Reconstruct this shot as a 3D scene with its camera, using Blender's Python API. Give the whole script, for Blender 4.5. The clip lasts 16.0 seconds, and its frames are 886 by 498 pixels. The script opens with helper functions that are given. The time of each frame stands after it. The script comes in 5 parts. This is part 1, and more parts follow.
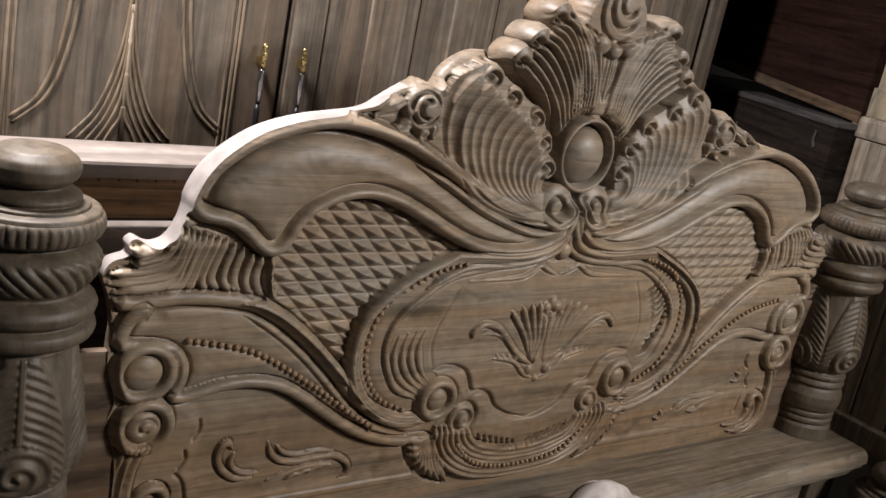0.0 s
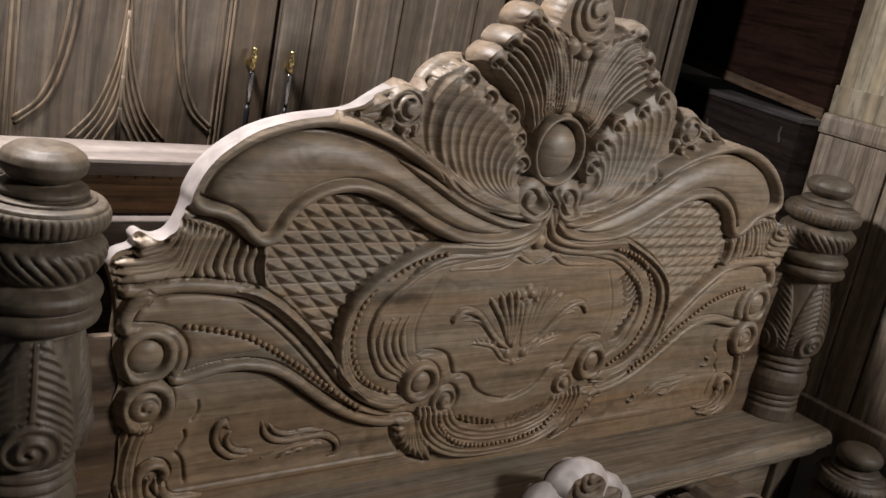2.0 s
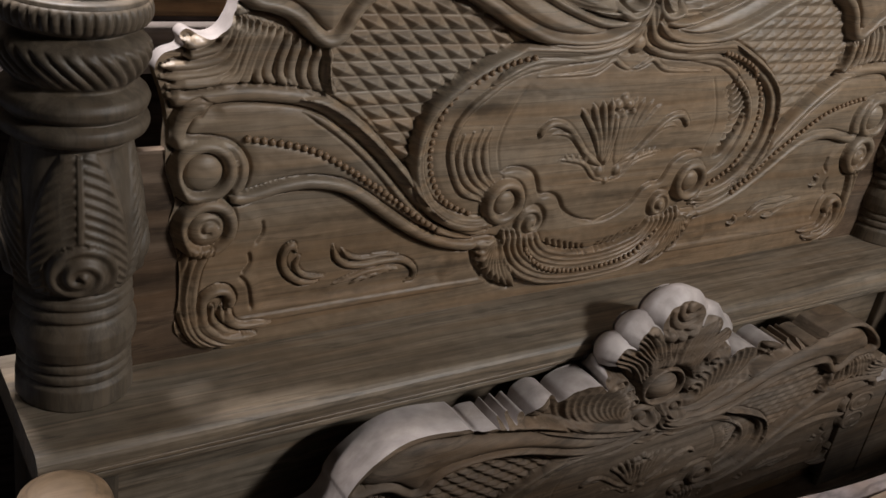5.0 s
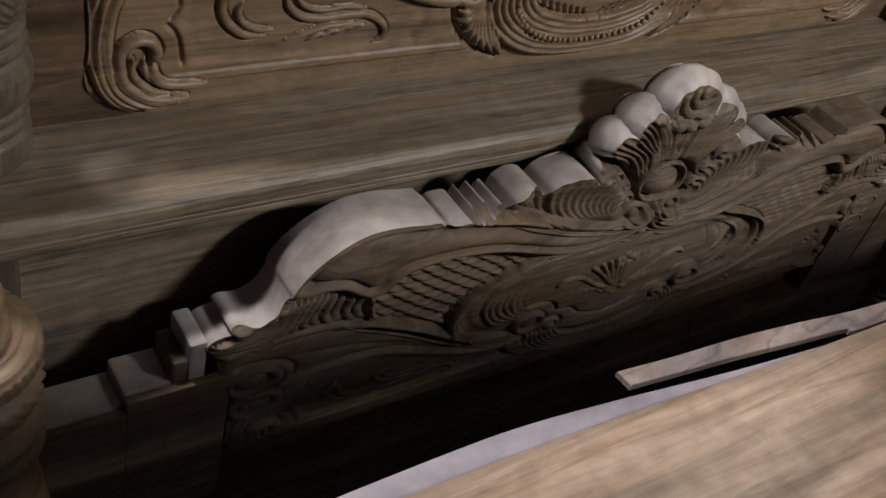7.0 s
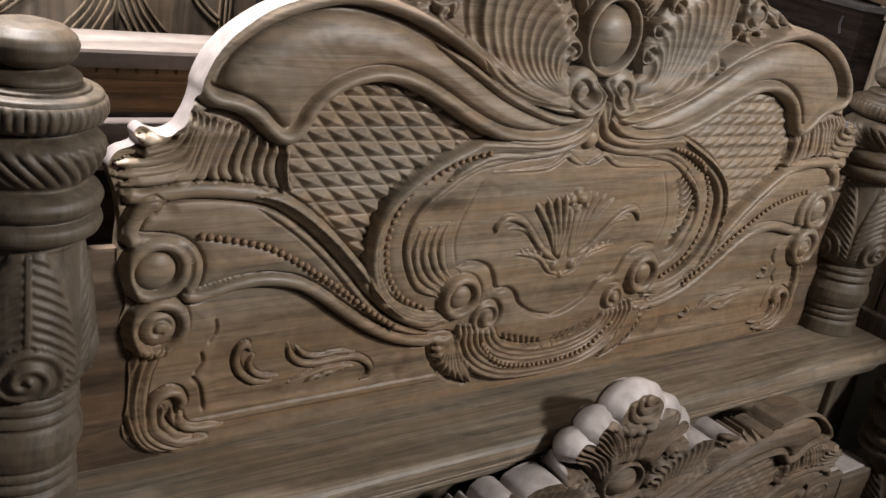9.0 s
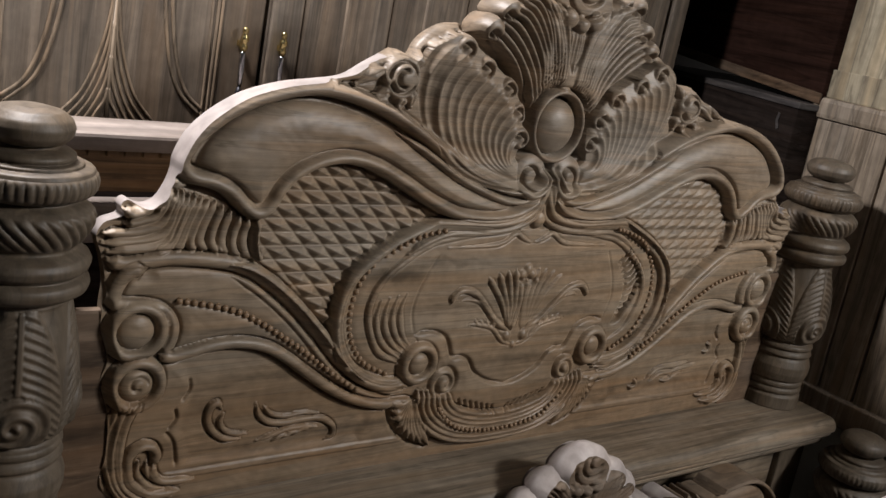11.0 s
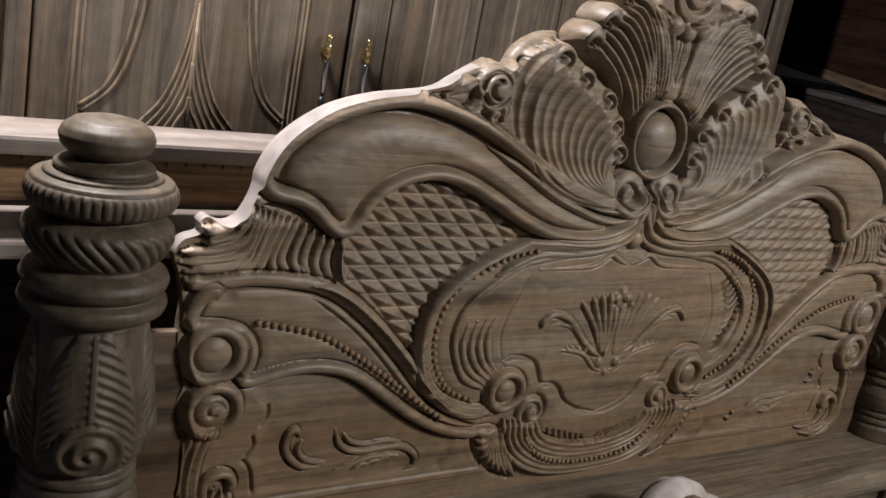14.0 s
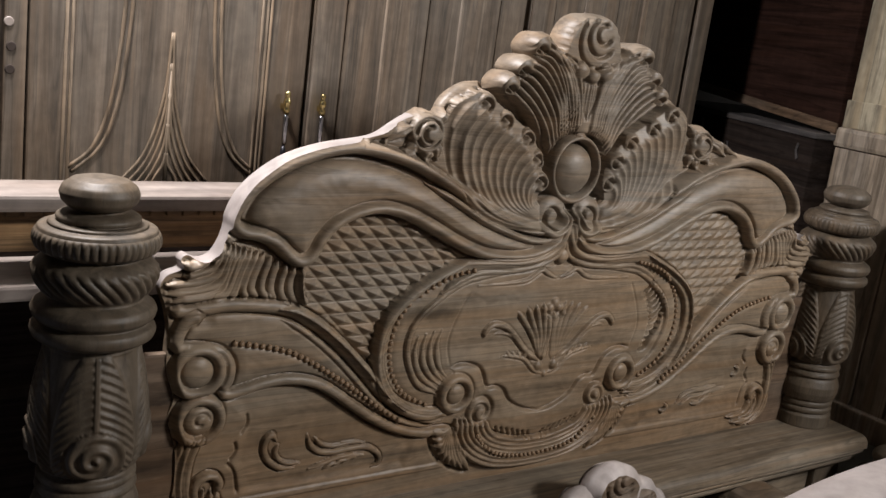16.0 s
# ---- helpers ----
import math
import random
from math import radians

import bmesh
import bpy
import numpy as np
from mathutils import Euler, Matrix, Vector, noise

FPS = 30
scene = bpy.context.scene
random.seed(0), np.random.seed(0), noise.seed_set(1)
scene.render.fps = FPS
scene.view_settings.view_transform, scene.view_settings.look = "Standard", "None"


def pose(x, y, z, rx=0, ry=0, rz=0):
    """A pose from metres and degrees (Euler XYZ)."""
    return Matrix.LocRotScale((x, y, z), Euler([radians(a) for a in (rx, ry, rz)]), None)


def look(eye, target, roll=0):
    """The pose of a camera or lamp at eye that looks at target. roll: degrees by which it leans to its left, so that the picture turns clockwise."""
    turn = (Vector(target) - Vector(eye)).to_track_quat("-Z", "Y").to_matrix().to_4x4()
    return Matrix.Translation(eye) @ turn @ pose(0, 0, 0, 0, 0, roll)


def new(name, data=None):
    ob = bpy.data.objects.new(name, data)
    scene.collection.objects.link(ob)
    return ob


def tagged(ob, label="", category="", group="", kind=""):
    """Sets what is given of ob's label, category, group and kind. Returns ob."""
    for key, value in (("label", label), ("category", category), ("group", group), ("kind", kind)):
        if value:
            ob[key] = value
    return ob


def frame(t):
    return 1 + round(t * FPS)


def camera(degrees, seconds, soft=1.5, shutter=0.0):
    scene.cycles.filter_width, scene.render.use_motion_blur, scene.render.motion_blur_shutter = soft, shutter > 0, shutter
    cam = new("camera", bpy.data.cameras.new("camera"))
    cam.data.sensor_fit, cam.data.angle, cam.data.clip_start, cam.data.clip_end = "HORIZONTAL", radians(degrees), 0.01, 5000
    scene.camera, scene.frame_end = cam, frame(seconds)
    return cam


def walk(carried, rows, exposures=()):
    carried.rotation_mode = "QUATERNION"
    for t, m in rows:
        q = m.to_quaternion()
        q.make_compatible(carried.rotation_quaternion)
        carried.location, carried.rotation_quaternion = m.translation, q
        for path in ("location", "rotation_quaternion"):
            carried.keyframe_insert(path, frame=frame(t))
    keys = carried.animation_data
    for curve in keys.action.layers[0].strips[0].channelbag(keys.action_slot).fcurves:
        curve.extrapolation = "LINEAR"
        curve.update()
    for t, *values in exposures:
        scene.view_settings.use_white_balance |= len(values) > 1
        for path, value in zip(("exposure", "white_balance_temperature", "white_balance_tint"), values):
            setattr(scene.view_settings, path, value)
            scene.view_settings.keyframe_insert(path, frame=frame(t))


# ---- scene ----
cam = camera(47.56, 16.0)
PATH = [
    (0.0, (-1.1953, -1.1824, 1.5796), (-0.3049, -0.0490, 1.1640), 11.44),
    (0.5, (-1.2294, -1.2319, 1.5659), (-0.3705, -0.0910, 1.1069), 10.28),
    (1.0, (-1.2660, -1.2392, 1.5651), (-0.4422, -0.0680, 1.1182), 11.09),
    (1.5, (-1.2657, -1.2479, 1.5865), (-0.3996, -0.0997, 1.1604), 11.69),
    (2.0, (-1.2516, -1.2664, 1.5954), (-0.3433, -0.1463, 1.1827), 11.22),
    (2.5, (-1.2368, -1.2765, 1.6041), (-0.3014, -0.1717, 1.2111), 10.59),
    (3.0, (-1.2091, -1.2719, 1.6001), (-0.2998, -0.1477, 1.2010), 8.14),
    (3.5, (-1.2003, -1.2597, 1.5939), (-0.2897, -0.1443, 1.1736), 8.86),
    (4.0, (-1.2042, -1.2311, 1.5627), (-0.3643, -0.0865, 1.0786), 8.02),
    (4.2, (-1.1984, -1.2057, 1.5481), (-0.3977, -0.0568, 1.0105), 7.54),
    (6.3, (-1.1186, -1.0566, 1.4546), (-0.2786, -0.0961, 0.6660), 14.08),
    (6.5, (-1.1009, -1.0315, 1.4423), (-0.2697, -0.0926, 0.6191), 14.64),
    (7.0, (-1.0564, -0.9573, 1.3991), (-0.2563, -0.1065, 0.4578), 16.84),
    (7.5, (-1.0597, -0.9124, 1.3872), (-0.2431, -0.0901, 0.4350), 18.52),
    (8.0, (-1.0737, -0.9164, 1.4257), (-0.2241, -0.0358, 0.5582), 16.27),
    (8.5, (-1.1149, -0.9989, 1.4781), (-0.2391, 0.0104, 0.7968), 11.99),
    (9.0, (-1.1815, -1.1134, 1.5049), (-0.2909, -0.0261, 0.9808), 10.50),
    (9.5, (-1.2157, -1.1976, 1.5259), (-0.3125, -0.0794, 1.0972), 9.45),
    (9.7, (-1.2244, -1.2220, 1.5294), (-0.3184, -0.0957, 1.1287), 9.04),
    (11.8, (-1.2451, -1.2532, 1.5161), (-0.3296, -0.1270, 1.1369), 11.94),
    (12.0, (-1.2484, -1.2444, 1.5186), (-0.3400, -0.1130, 1.1380), 11.95),
    (12.5, (-1.2351, -1.2109, 1.5090), (-0.3379, -0.0806, 1.0998), 12.25),
    (13.0, (-1.2191, -1.1880, 1.5171), (-0.3630, -0.0248, 1.1120), 12.00),
    (13.5, (-1.1942, -1.1670, 1.5212), (-0.3432, 0.0041, 1.1285), 11.54),
    (14.0, (-1.2076, -1.1564, 1.5138), (-0.3730, 0.0244, 1.1151), 10.69),
    (14.5, (-1.2214, -1.2205, 1.5317), (-0.3326, -0.0748, 1.1475), 9.02),
    (15.0, (-1.2650, -1.2955, 1.5479), (-0.4111, -0.1147, 1.1920), 6.58),
    (15.5, (-1.2742, -1.3093, 1.5629), (-0.3697, -0.1652, 1.2124), 6.15),
    (16.0, (-1.2920, -1.3876, 1.5659), (-0.4365, -0.2046, 1.2212), 7.54),
]
walk(cam, [(t, look(eye, target, roll)) for t, eye, target, roll in PATH],
     exposures=[(0, 0.06), (0.5, -0.16), (1.0, -0.3), (2.5, -0.28), (4, -0.28), (6.5, -0.4), (7.0, -0.26), (7.5, 0.16), (8.0, 0.36), (8.5, 0.42), (9, 0.18), (9.5, -0.18), (12, -0.26), (14, -0.3), (16, -0.22)])
# ---- light ----
world = bpy.data.worlds.new("room_air")
scene.world = world
world.use_nodes = True
world.node_tree.nodes["Background"].inputs[0].default_value = (0.75, 0.85, 1.0, 1)
world.node_tree.nodes["Background"].inputs[1].default_value = 0.0002


def tube_lamp(eye, target, length, width, watts, colour):
    data = bpy.data.lights.new("tube_light", "AREA")
    data.shape, data.size, data.size_y, data.energy, data.color = "RECTANGLE", length, width, watts, colour
    ob = new("tube_light", data)
    ob.matrix_world = look(eye, target)
    return ob


tube_lamp((1.25, -2.45, 2.65), (0.0, 0.0, 1.3), 0.62, 0.20, 88, (1.0, 0.965, 0.94))
tube_lamp((-0.95, 0.35, 2.53), (-0.75, 0.12, 1.1), 0.24, 0.14, 62, (1.0, 0.95, 0.95))


# ---- materials ----
def nodes_of(name):
    m = bpy.data.materials.new(name)
    m.use_nodes = True
    return m, m.node_tree.nodes, m.node_tree.links, m.node_tree.nodes["Principled BSDF"]


def wood(name, dark, mid, light, grain=(1.6, 26, 26), rough=0.5, stain=(0.30, 0.26, 0.22), stain_amount=0.5, bump=0.25, spec=0.35, streak=0.55, warm=0.4, cracks=0.35, planks=(), marks=()):
    """Raw carved timber: fine fibres along one axis, broad tone bands, grey dust and stains."""
    m, n, l, p = nodes_of(name)
    tc = n.new("ShaderNodeTexCoord")
    mp = n.new("ShaderNodeMapping")
    mp.inputs["Scale"].default_value = grain
    l.new(tc.outputs["Object"], mp.inputs["Vector"])
    fib = n.new("ShaderNodeTexNoise")
    fib.inputs["Scale"].default_value, fib.inputs["Detail"].default_value, fib.inputs["Roughness"].default_value = 2.2, 10, 0.76
    fib.inputs["Distortion"].default_value = 0.6
    l.new(mp.outputs[0], fib.inputs["Vector"])
    ramp = n.new("ShaderNodeValToRGB")
    e = ramp.color_ramp.elements
    e[0].position, e[0].color = 0.29, (*dark, 1)
    e[1].position, e[1].color = 0.71, (*light, 1)
    k = e.new(0.5)
    k.color = (*mid, 1)
    l.new(fib.outputs["Fac"], ramp.inputs["Fac"])
    big = n.new("ShaderNodeTexNoise")
    big.inputs["Scale"].default_value, big.inputs["Detail"].default_value = 4.5, 5
    mp2 = n.new("ShaderNodeMapping")
    mp2.inputs["Scale"].default_value = tuple(0.6 if g < 5 else 1.5 for g in grain)
    l.new(tc.outputs["Object"], mp2.inputs["Vector"])
    l.new(mp2.outputs[0], big.inputs["Vector"])
    br = n.new("ShaderNodeMapRange")
    br.inputs["From Min"].default_value, br.inputs["From Max"].default_value, br.inputs["To Max"].default_value = 0.42, 0.70, stain_amount
    l.new(big.outputs["Fac"], br.inputs["Value"])
    mix = n.new("ShaderNodeMix")
    mix.data_type = "RGBA"
    mix.inputs["B"].default_value = (*stain, 1)
    l.new(br.outputs[0], mix.inputs["Factor"])
    l.new(ramp.outputs["Color"], mix.inputs["A"])
    spot = n.new("ShaderNodeTexNoise")
    spot.inputs["Scale"].default_value, spot.inputs["Detail"].default_value = 38, 4
    l.new(tc.outputs["Object"], spot.inputs["Vector"])
    sr = n.new("ShaderNodeMapRange")
    sr.inputs["From Min"].default_value, sr.inputs["From Max"].default_value = 0.3, 0.7
    sr.inputs["To Min"].default_value, sr.inputs["To Max"].default_value = 0.86, 1.12
    l.new(spot.outputs["Fac"], sr.inputs["Value"])
    mp3 = n.new("ShaderNodeMapping")
    mp3.inputs["Scale"].default_value = tuple(g * 0.36 for g in grain)
    mp3.inputs["Location"].default_value = (3.1, 1.7, 5.3)
    l.new(tc.outputs["Object"], mp3.inputs["Vector"])
    band = n.new("ShaderNodeTexNoise")
    band.inputs["Scale"].default_value, band.inputs["Detail"].default_value, band.inputs["Distortion"].default_value = 2.4, 5, 1.2
    l.new(mp3.outputs[0], band.inputs["Vector"])
    sk = n.new("ShaderNodeMapRange")
    sk.inputs["From Min"].default_value, sk.inputs["From Max"].default_value = 0.34, 0.66
    sk.inputs["To Min"].default_value, sk.inputs["To Max"].default_value = streak, 1.25
    l.new(band.outputs["Fac"], sk.inputs["Value"])
    both = n.new("ShaderNodeMath")
    both.operation = "MULTIPLY"
    l.new(sr.outputs[0], both.inputs[0])
    l.new(sk.outputs[0], both.inputs[1])
    mp4 = n.new("ShaderNodeMapping")
    mp4.inputs["Scale"].default_value = tuple(g * 0.22 for g in grain)
    mp4.inputs["Location"].default_value = (7.7, 2.3, 1.9)
    l.new(tc.outputs["Object"], mp4.inputs["Vector"])
    crack = n.new("ShaderNodeTexNoise")
    crack.inputs["Scale"].default_value, crack.inputs["Detail"].default_value, crack.inputs["Distortion"].default_value = 3.0, 7, 0.8
    l.new(mp4.outputs[0], crack.inputs["Vector"])
    off = n.new("ShaderNodeMath")
    off.operation = "SUBTRACT"
    off.inputs[1].default_value = 0.5
    l.new(crack.outputs["Fac"], off.inputs[0])
    size = n.new("ShaderNodeMath")
    size.operation = "ABSOLUTE"
    l.new(off.outputs[0], size.inputs[0])
    line = n.new("ShaderNodeMapRange")
    line.inputs["From Min"].default_value, line.inputs["From Max"].default_value = 0.003, 0.026
    line.inputs["To Min"].default_value, line.inputs["To Max"].default_value = 1 - cracks, 1.0
    l.new(size.outputs[0], line.inputs["Value"])
    dark_lines = n.new("ShaderNodeMath")
    dark_lines.operation = "MULTIPLY"
    l.new(both.outputs[0], dark_lines.inputs[0])
    l.new(line.outputs[0], dark_lines.inputs[1])
    patch = n.new("ShaderNodeMapRange")
    patch.inputs["From Min"].default_value, patch.inputs["From Max"].default_value, patch.inputs["To Max"].default_value = 0.48, 0.66, warm
    l.new(crack.outputs["Fac"], patch.inputs["Value"])
    tint = n.new("ShaderNodeMix")
    tint.data_type = "RGBA"
    tint.inputs["B"].default_value = (mid[0] * 0.92, mid[1] * 0.76, mid[2] * 0.58, 1)
    l.new(patch.outputs[0], tint.inputs["Factor"])
    l.new(mix.outputs["Result"], tint.inputs["A"])
    hs = n.new("ShaderNodeHueSaturation")
    l.new(dark_lines.outputs[0], hs.inputs["Value"])
    l.new(tint.outputs["Result"], hs.inputs["Color"])
    colour = hs.outputs[0]
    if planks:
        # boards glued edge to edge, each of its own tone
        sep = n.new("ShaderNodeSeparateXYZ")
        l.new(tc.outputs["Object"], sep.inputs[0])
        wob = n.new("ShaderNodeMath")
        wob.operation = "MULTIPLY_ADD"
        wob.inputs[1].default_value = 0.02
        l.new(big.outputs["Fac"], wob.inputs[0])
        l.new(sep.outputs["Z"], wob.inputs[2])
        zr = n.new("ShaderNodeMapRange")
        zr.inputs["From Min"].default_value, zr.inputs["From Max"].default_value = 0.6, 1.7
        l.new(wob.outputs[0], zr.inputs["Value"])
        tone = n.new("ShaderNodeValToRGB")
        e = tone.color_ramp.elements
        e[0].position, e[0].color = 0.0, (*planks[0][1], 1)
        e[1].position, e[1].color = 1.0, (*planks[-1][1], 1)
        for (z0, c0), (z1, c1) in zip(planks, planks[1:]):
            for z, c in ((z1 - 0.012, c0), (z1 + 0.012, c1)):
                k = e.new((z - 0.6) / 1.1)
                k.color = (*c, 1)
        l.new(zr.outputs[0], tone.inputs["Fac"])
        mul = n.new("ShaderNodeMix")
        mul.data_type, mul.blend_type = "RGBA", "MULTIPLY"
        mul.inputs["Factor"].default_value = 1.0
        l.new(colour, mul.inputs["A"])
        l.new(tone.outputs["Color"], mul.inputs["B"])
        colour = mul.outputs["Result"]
    if marks:
        # dark mineral streaks along the grain: x, z, half length, half height, strength
        shake = n.new("ShaderNodeTexNoise")
        shake.inputs["Scale"].default_value, shake.inputs["Detail"].default_value = 22, 5
        l.new(tc.outputs["Object"], shake.inputs["Vector"])
        bend = n.new("ShaderNodeVectorMath")
        bend.operation = "MULTIPLY_ADD"
        bend.inputs[1].default_value = (0.05, 0.0, 0.05)
        l.new(shake.outputs["Color"], bend.inputs[0])
        l.new(tc.outputs["Object"], bend.inputs[2])
        shade = None
        for x, z, rx, rz, strength in marks:
            at = n.new("ShaderNodeMapping")
            at.inputs["Location"].default_value = (-(x + 0.025) / rx, 0, -(z + 0.025) / rz)
            at.inputs["Scale"].default_value = (1 / rx, 0, 1 / rz)
            l.new(bend.outputs[0], at.inputs["Vector"])
            far = n.new("ShaderNodeVectorMath")
            far.operation = "LENGTH"
            l.new(at.outputs[0], far.inputs[0])
            soft = n.new("ShaderNodeMapRange")
            soft.inputs["From Min"].default_value, soft.inputs["From Max"].default_value = 0.25, 1.15
            soft.inputs["To Min"].default_value = 1 - strength
            l.new(far.outputs["Value"], soft.inputs["Value"])
            if shade is None:
                shade = soft.outputs[0]
            else:
                both = n.new("ShaderNodeMath")
                both.operation = "MULTIPLY"
                l.new(shade, both.inputs[0])
                l.new(soft.outputs[0], both.inputs[1])
                shade = both.outputs[0]
        dim = n.new("ShaderNodeHueSaturation")
        l.new(shade, dim.inputs["Value"])
        l.new(colour, dim.inputs["Color"])
        colour = dim.outputs[0]
    l.new(colour, p.inputs["Base Color"])
    rr = n.new("ShaderNodeMapRange")
    rr.inputs["To Min"].default_value, rr.inputs["To Max"].default_value = rough - 0.1, rough + 0.14
    l.new(fib.outputs["Fac"], rr.inputs["Value"])
    l.new(rr.outputs[0], p.inputs["Roughness"])
    p.inputs["Specular IOR Level"].default_value = spec
    bp = n.new("ShaderNodeBump")
    bp.inputs["Strength"].default_value, bp.inputs["Distance"].default_value = bump, 0.0016
    l.new(fib.outputs["Fac"], bp.inputs["Height"])
    l.new(bp.outputs[0], p.inputs["Normal"])
    return m


def plain(name, colour, rough=0.5, metal=0.0, scale=14.0, vary=0.18, bump=0.1):
    m, n, l, p = nodes_of(name)
    tc = n.new("ShaderNodeTexCoord")
    a = n.new("ShaderNodeTexNoise")
    a.inputs["Scale"].default_value, a.inputs["Detail"].default_value = scale, 6
    l.new(tc.outputs["Object"], a.inputs["Vector"])
    r = n.new("ShaderNodeMapRange")
    r.inputs["To Min"].default_value, r.inputs["To Max"].default_value = 1 - vary, 1 + vary
    l.new(a.outputs["Fac"], r.inputs["Value"])
    h = n.new("ShaderNodeHueSaturation")
    h.inputs["Color"].default_value = (*colour, 1)
    l.new(r.outputs[0], h.inputs["Value"])
    l.new(h.outputs[0], p.inputs["Base Color"])
    p.inputs["Roughness"].default_value, p.inputs["Metallic"].default_value = rough, metal
    b = n.new("ShaderNodeBump")
    b.inputs["Strength"].default_value, b.inputs["Distance"].default_value = bump, 0.002
    l.new(a.outputs["Fac"], b.inputs["Height"])
    l.new(b.outputs[0], p.inputs["Normal"])
    return m


ALONG, UP = (2.4, 7, 56), (56, 56, 2.4)
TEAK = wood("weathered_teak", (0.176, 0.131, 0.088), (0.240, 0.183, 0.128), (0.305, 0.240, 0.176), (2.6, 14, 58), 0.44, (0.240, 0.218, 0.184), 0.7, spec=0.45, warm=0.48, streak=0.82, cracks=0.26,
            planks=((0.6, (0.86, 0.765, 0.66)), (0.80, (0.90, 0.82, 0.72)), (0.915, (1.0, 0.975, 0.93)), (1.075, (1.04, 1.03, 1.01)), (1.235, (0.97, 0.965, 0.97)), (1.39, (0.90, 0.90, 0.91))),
            marks=((-0.290, 1.040, 0.070, 0.014, 0.55), (-0.365, 1.030, 0.030, 0.010, 0.40), (-0.49, 0.885, 0.110, 0.012, 0.35), (-0.33, 0.772, 0.120, 0.010, 0.35), (0.08, 0.955, 0.130, 0.009, 0.30),
                   (0.02, 0.868, 0.120, 0.012, 0.35), (0.32, 0.758, 0.150, 0.010, 0.35), (-0.595, 0.835, 0.040, 0.016, 0.35), (-0.50, 0.760, 0.080, 0.008, 0.35), (-0.17, 1.065, 0.10, 0.007, 0.25), (-0.52, 1.290, 0.06, 0.010, 0.25)))
TEAK_UP = wood("weathered_teak_upright", (0.064, 0.048, 0.032), (0.102, 0.079, 0.055), (0.145, 0.115, 0.085), (40, 40, 3.2), 0.50, (0.110, 0.092, 0.072), 0.6, spec=0.45, streak=0.78, cracks=0.2)
TEAK_WARM = wood("reddish_teak", (0.066, 0.040, 0.023), (0.120, 0.078, 0.049), (0.180, 0.130, 0.090), (3.0, 12, 30), 0.60, (0.16, 0.130, 0.105), 0.5, spec=0.25)
FOOT_TEAK = wood("footboard_teak", (0.080, 0.054, 0.034), (0.135, 0.095, 0.063), (0.190, 0.143, 0.102), (3.0, 14, 44), 0.60, (0.19, 0.165, 0.140), 0.6, spec=0.3, streak=0.75, cracks=0.3)
TEAK_DUSTY = wood("dusty_ledge_teak", (0.112, 0.084, 0.056), (0.190, 0.147, 0.103), (0.268, 0.215, 0.160), (2.6, 52, 52), 0.46, (0.225, 0.200, 0.162), 0.6, spec=0.45, streak=0.66)
REDWOOD = wood("dark_red_board", (0.020, 0.010, 0.0075), (0.026, 0.013, 0.0095), (0.034, 0.017, 0.0125), ALONG, 0.85, (0.020, 0.011, 0.009), 0.4, 0.1, 0.05)
SANDED = wood("sanded_edge_wood", (0.27, 0.235, 0.220), (0.335, 0.296, 0.280), (0.39, 0.352, 0.336), (8, 12, 8), 0.5, (0.40, 0.365, 0.35), 0.5, 0.12, cracks=0.0, warm=0.15, streak=0.8)
DOOR = wood("wardrobe_teak", (0.070, 0.050, 0.033), (0.128, 0.096, 0.068), (0.190, 0.150, 0.113), (34, 34, 1.8), 0.55, (0.140, 0.124, 0.104), 0.7, streak=0.62, cracks=0.3, warm=0.5)
DOOR_LIGHT = wood("pale_yellow_wood", (0.33, 0.28, 0.19), (0.46, 0.40, 0.285), (0.58, 0.52, 0.39), (26, 26, 2.0), 0.55, (0.30, 0.28, 0.22), 0.7)
CABINET = wood("brown_cabinet_wood", (0.20, 0.155, 0.11), (0.32, 0.26, 0.195), (0.43, 0.36, 0.28), (34, 34, 2.0), 0.5, (0.33, 0.295, 0.25), 0.6)
GROOVE = wood("carved_line_wood", (0.125, 0.092, 0.062), (0.195, 0.148, 0.103), (0.265, 0.210, 0.153), UP, 0.5, (0.25, 0.20, 0.15), 0.3)
APRON = wood("orange_brown_apron_wood", (0.20, 0.115, 0.055), (0.32, 0.20, 0.10), (0.44, 0.30, 0.17), ALONG, 0.5, (0.26, 0.17, 0.09), 0.4)
SLAB = wood("light_sawn_board", (0.17, 0.112, 0.074), (0.28, 0.205, 0.148), (0.38, 0.300, 0.232), (1.3, 20, 20), 0.5, (0.30, 0.245, 0.20), 0.35, cracks=0.2, streak=0.62)
# dark stain of the corner chest; the shelf interior's shade uses this colour too
DARKWOOD_SHADE = wood("dark_stain_and_shade_board", (0.018, 0.013, 0.011), (0.027, 0.020, 0.017), (0.040, 0.030, 0.026), ALONG, 0.85, (0.022, 0.018, 0.016), 0.4, 0.1, 0.05)
# scuff marks; on the chest top the same tone paints an edge highlight
SCUFF_AND_GLINT = wood("dark_scuff_and_edge_glint", (0.045, 0.041, 0.040), (0.08, 0.075, 0.074), (0.13, 0.123, 0.121), ALONG, 0.5, (0.05, 0.04, 0.04), 0.5, 0.15, 0.3)
BRASS = plain("polished_brass", (0.75, 0.62, 0.30), 0.25, 1.0, 60, 0.1, 0.05)
CHROME = plain("chromed_metal", (0.55, 0.57, 0.62), 0.2, 1.0, 60, 0.1, 0.05)
IRON = plain("dark_iron", (0.03, 0.03, 0.035), 0.4, 0.6, 60, 0.2, 0.05)
FLOOR = plain("dusty_grey_floor", (0.035, 0.035, 0.037), 0.6, 0.0, 5, 0.25, 0.2)
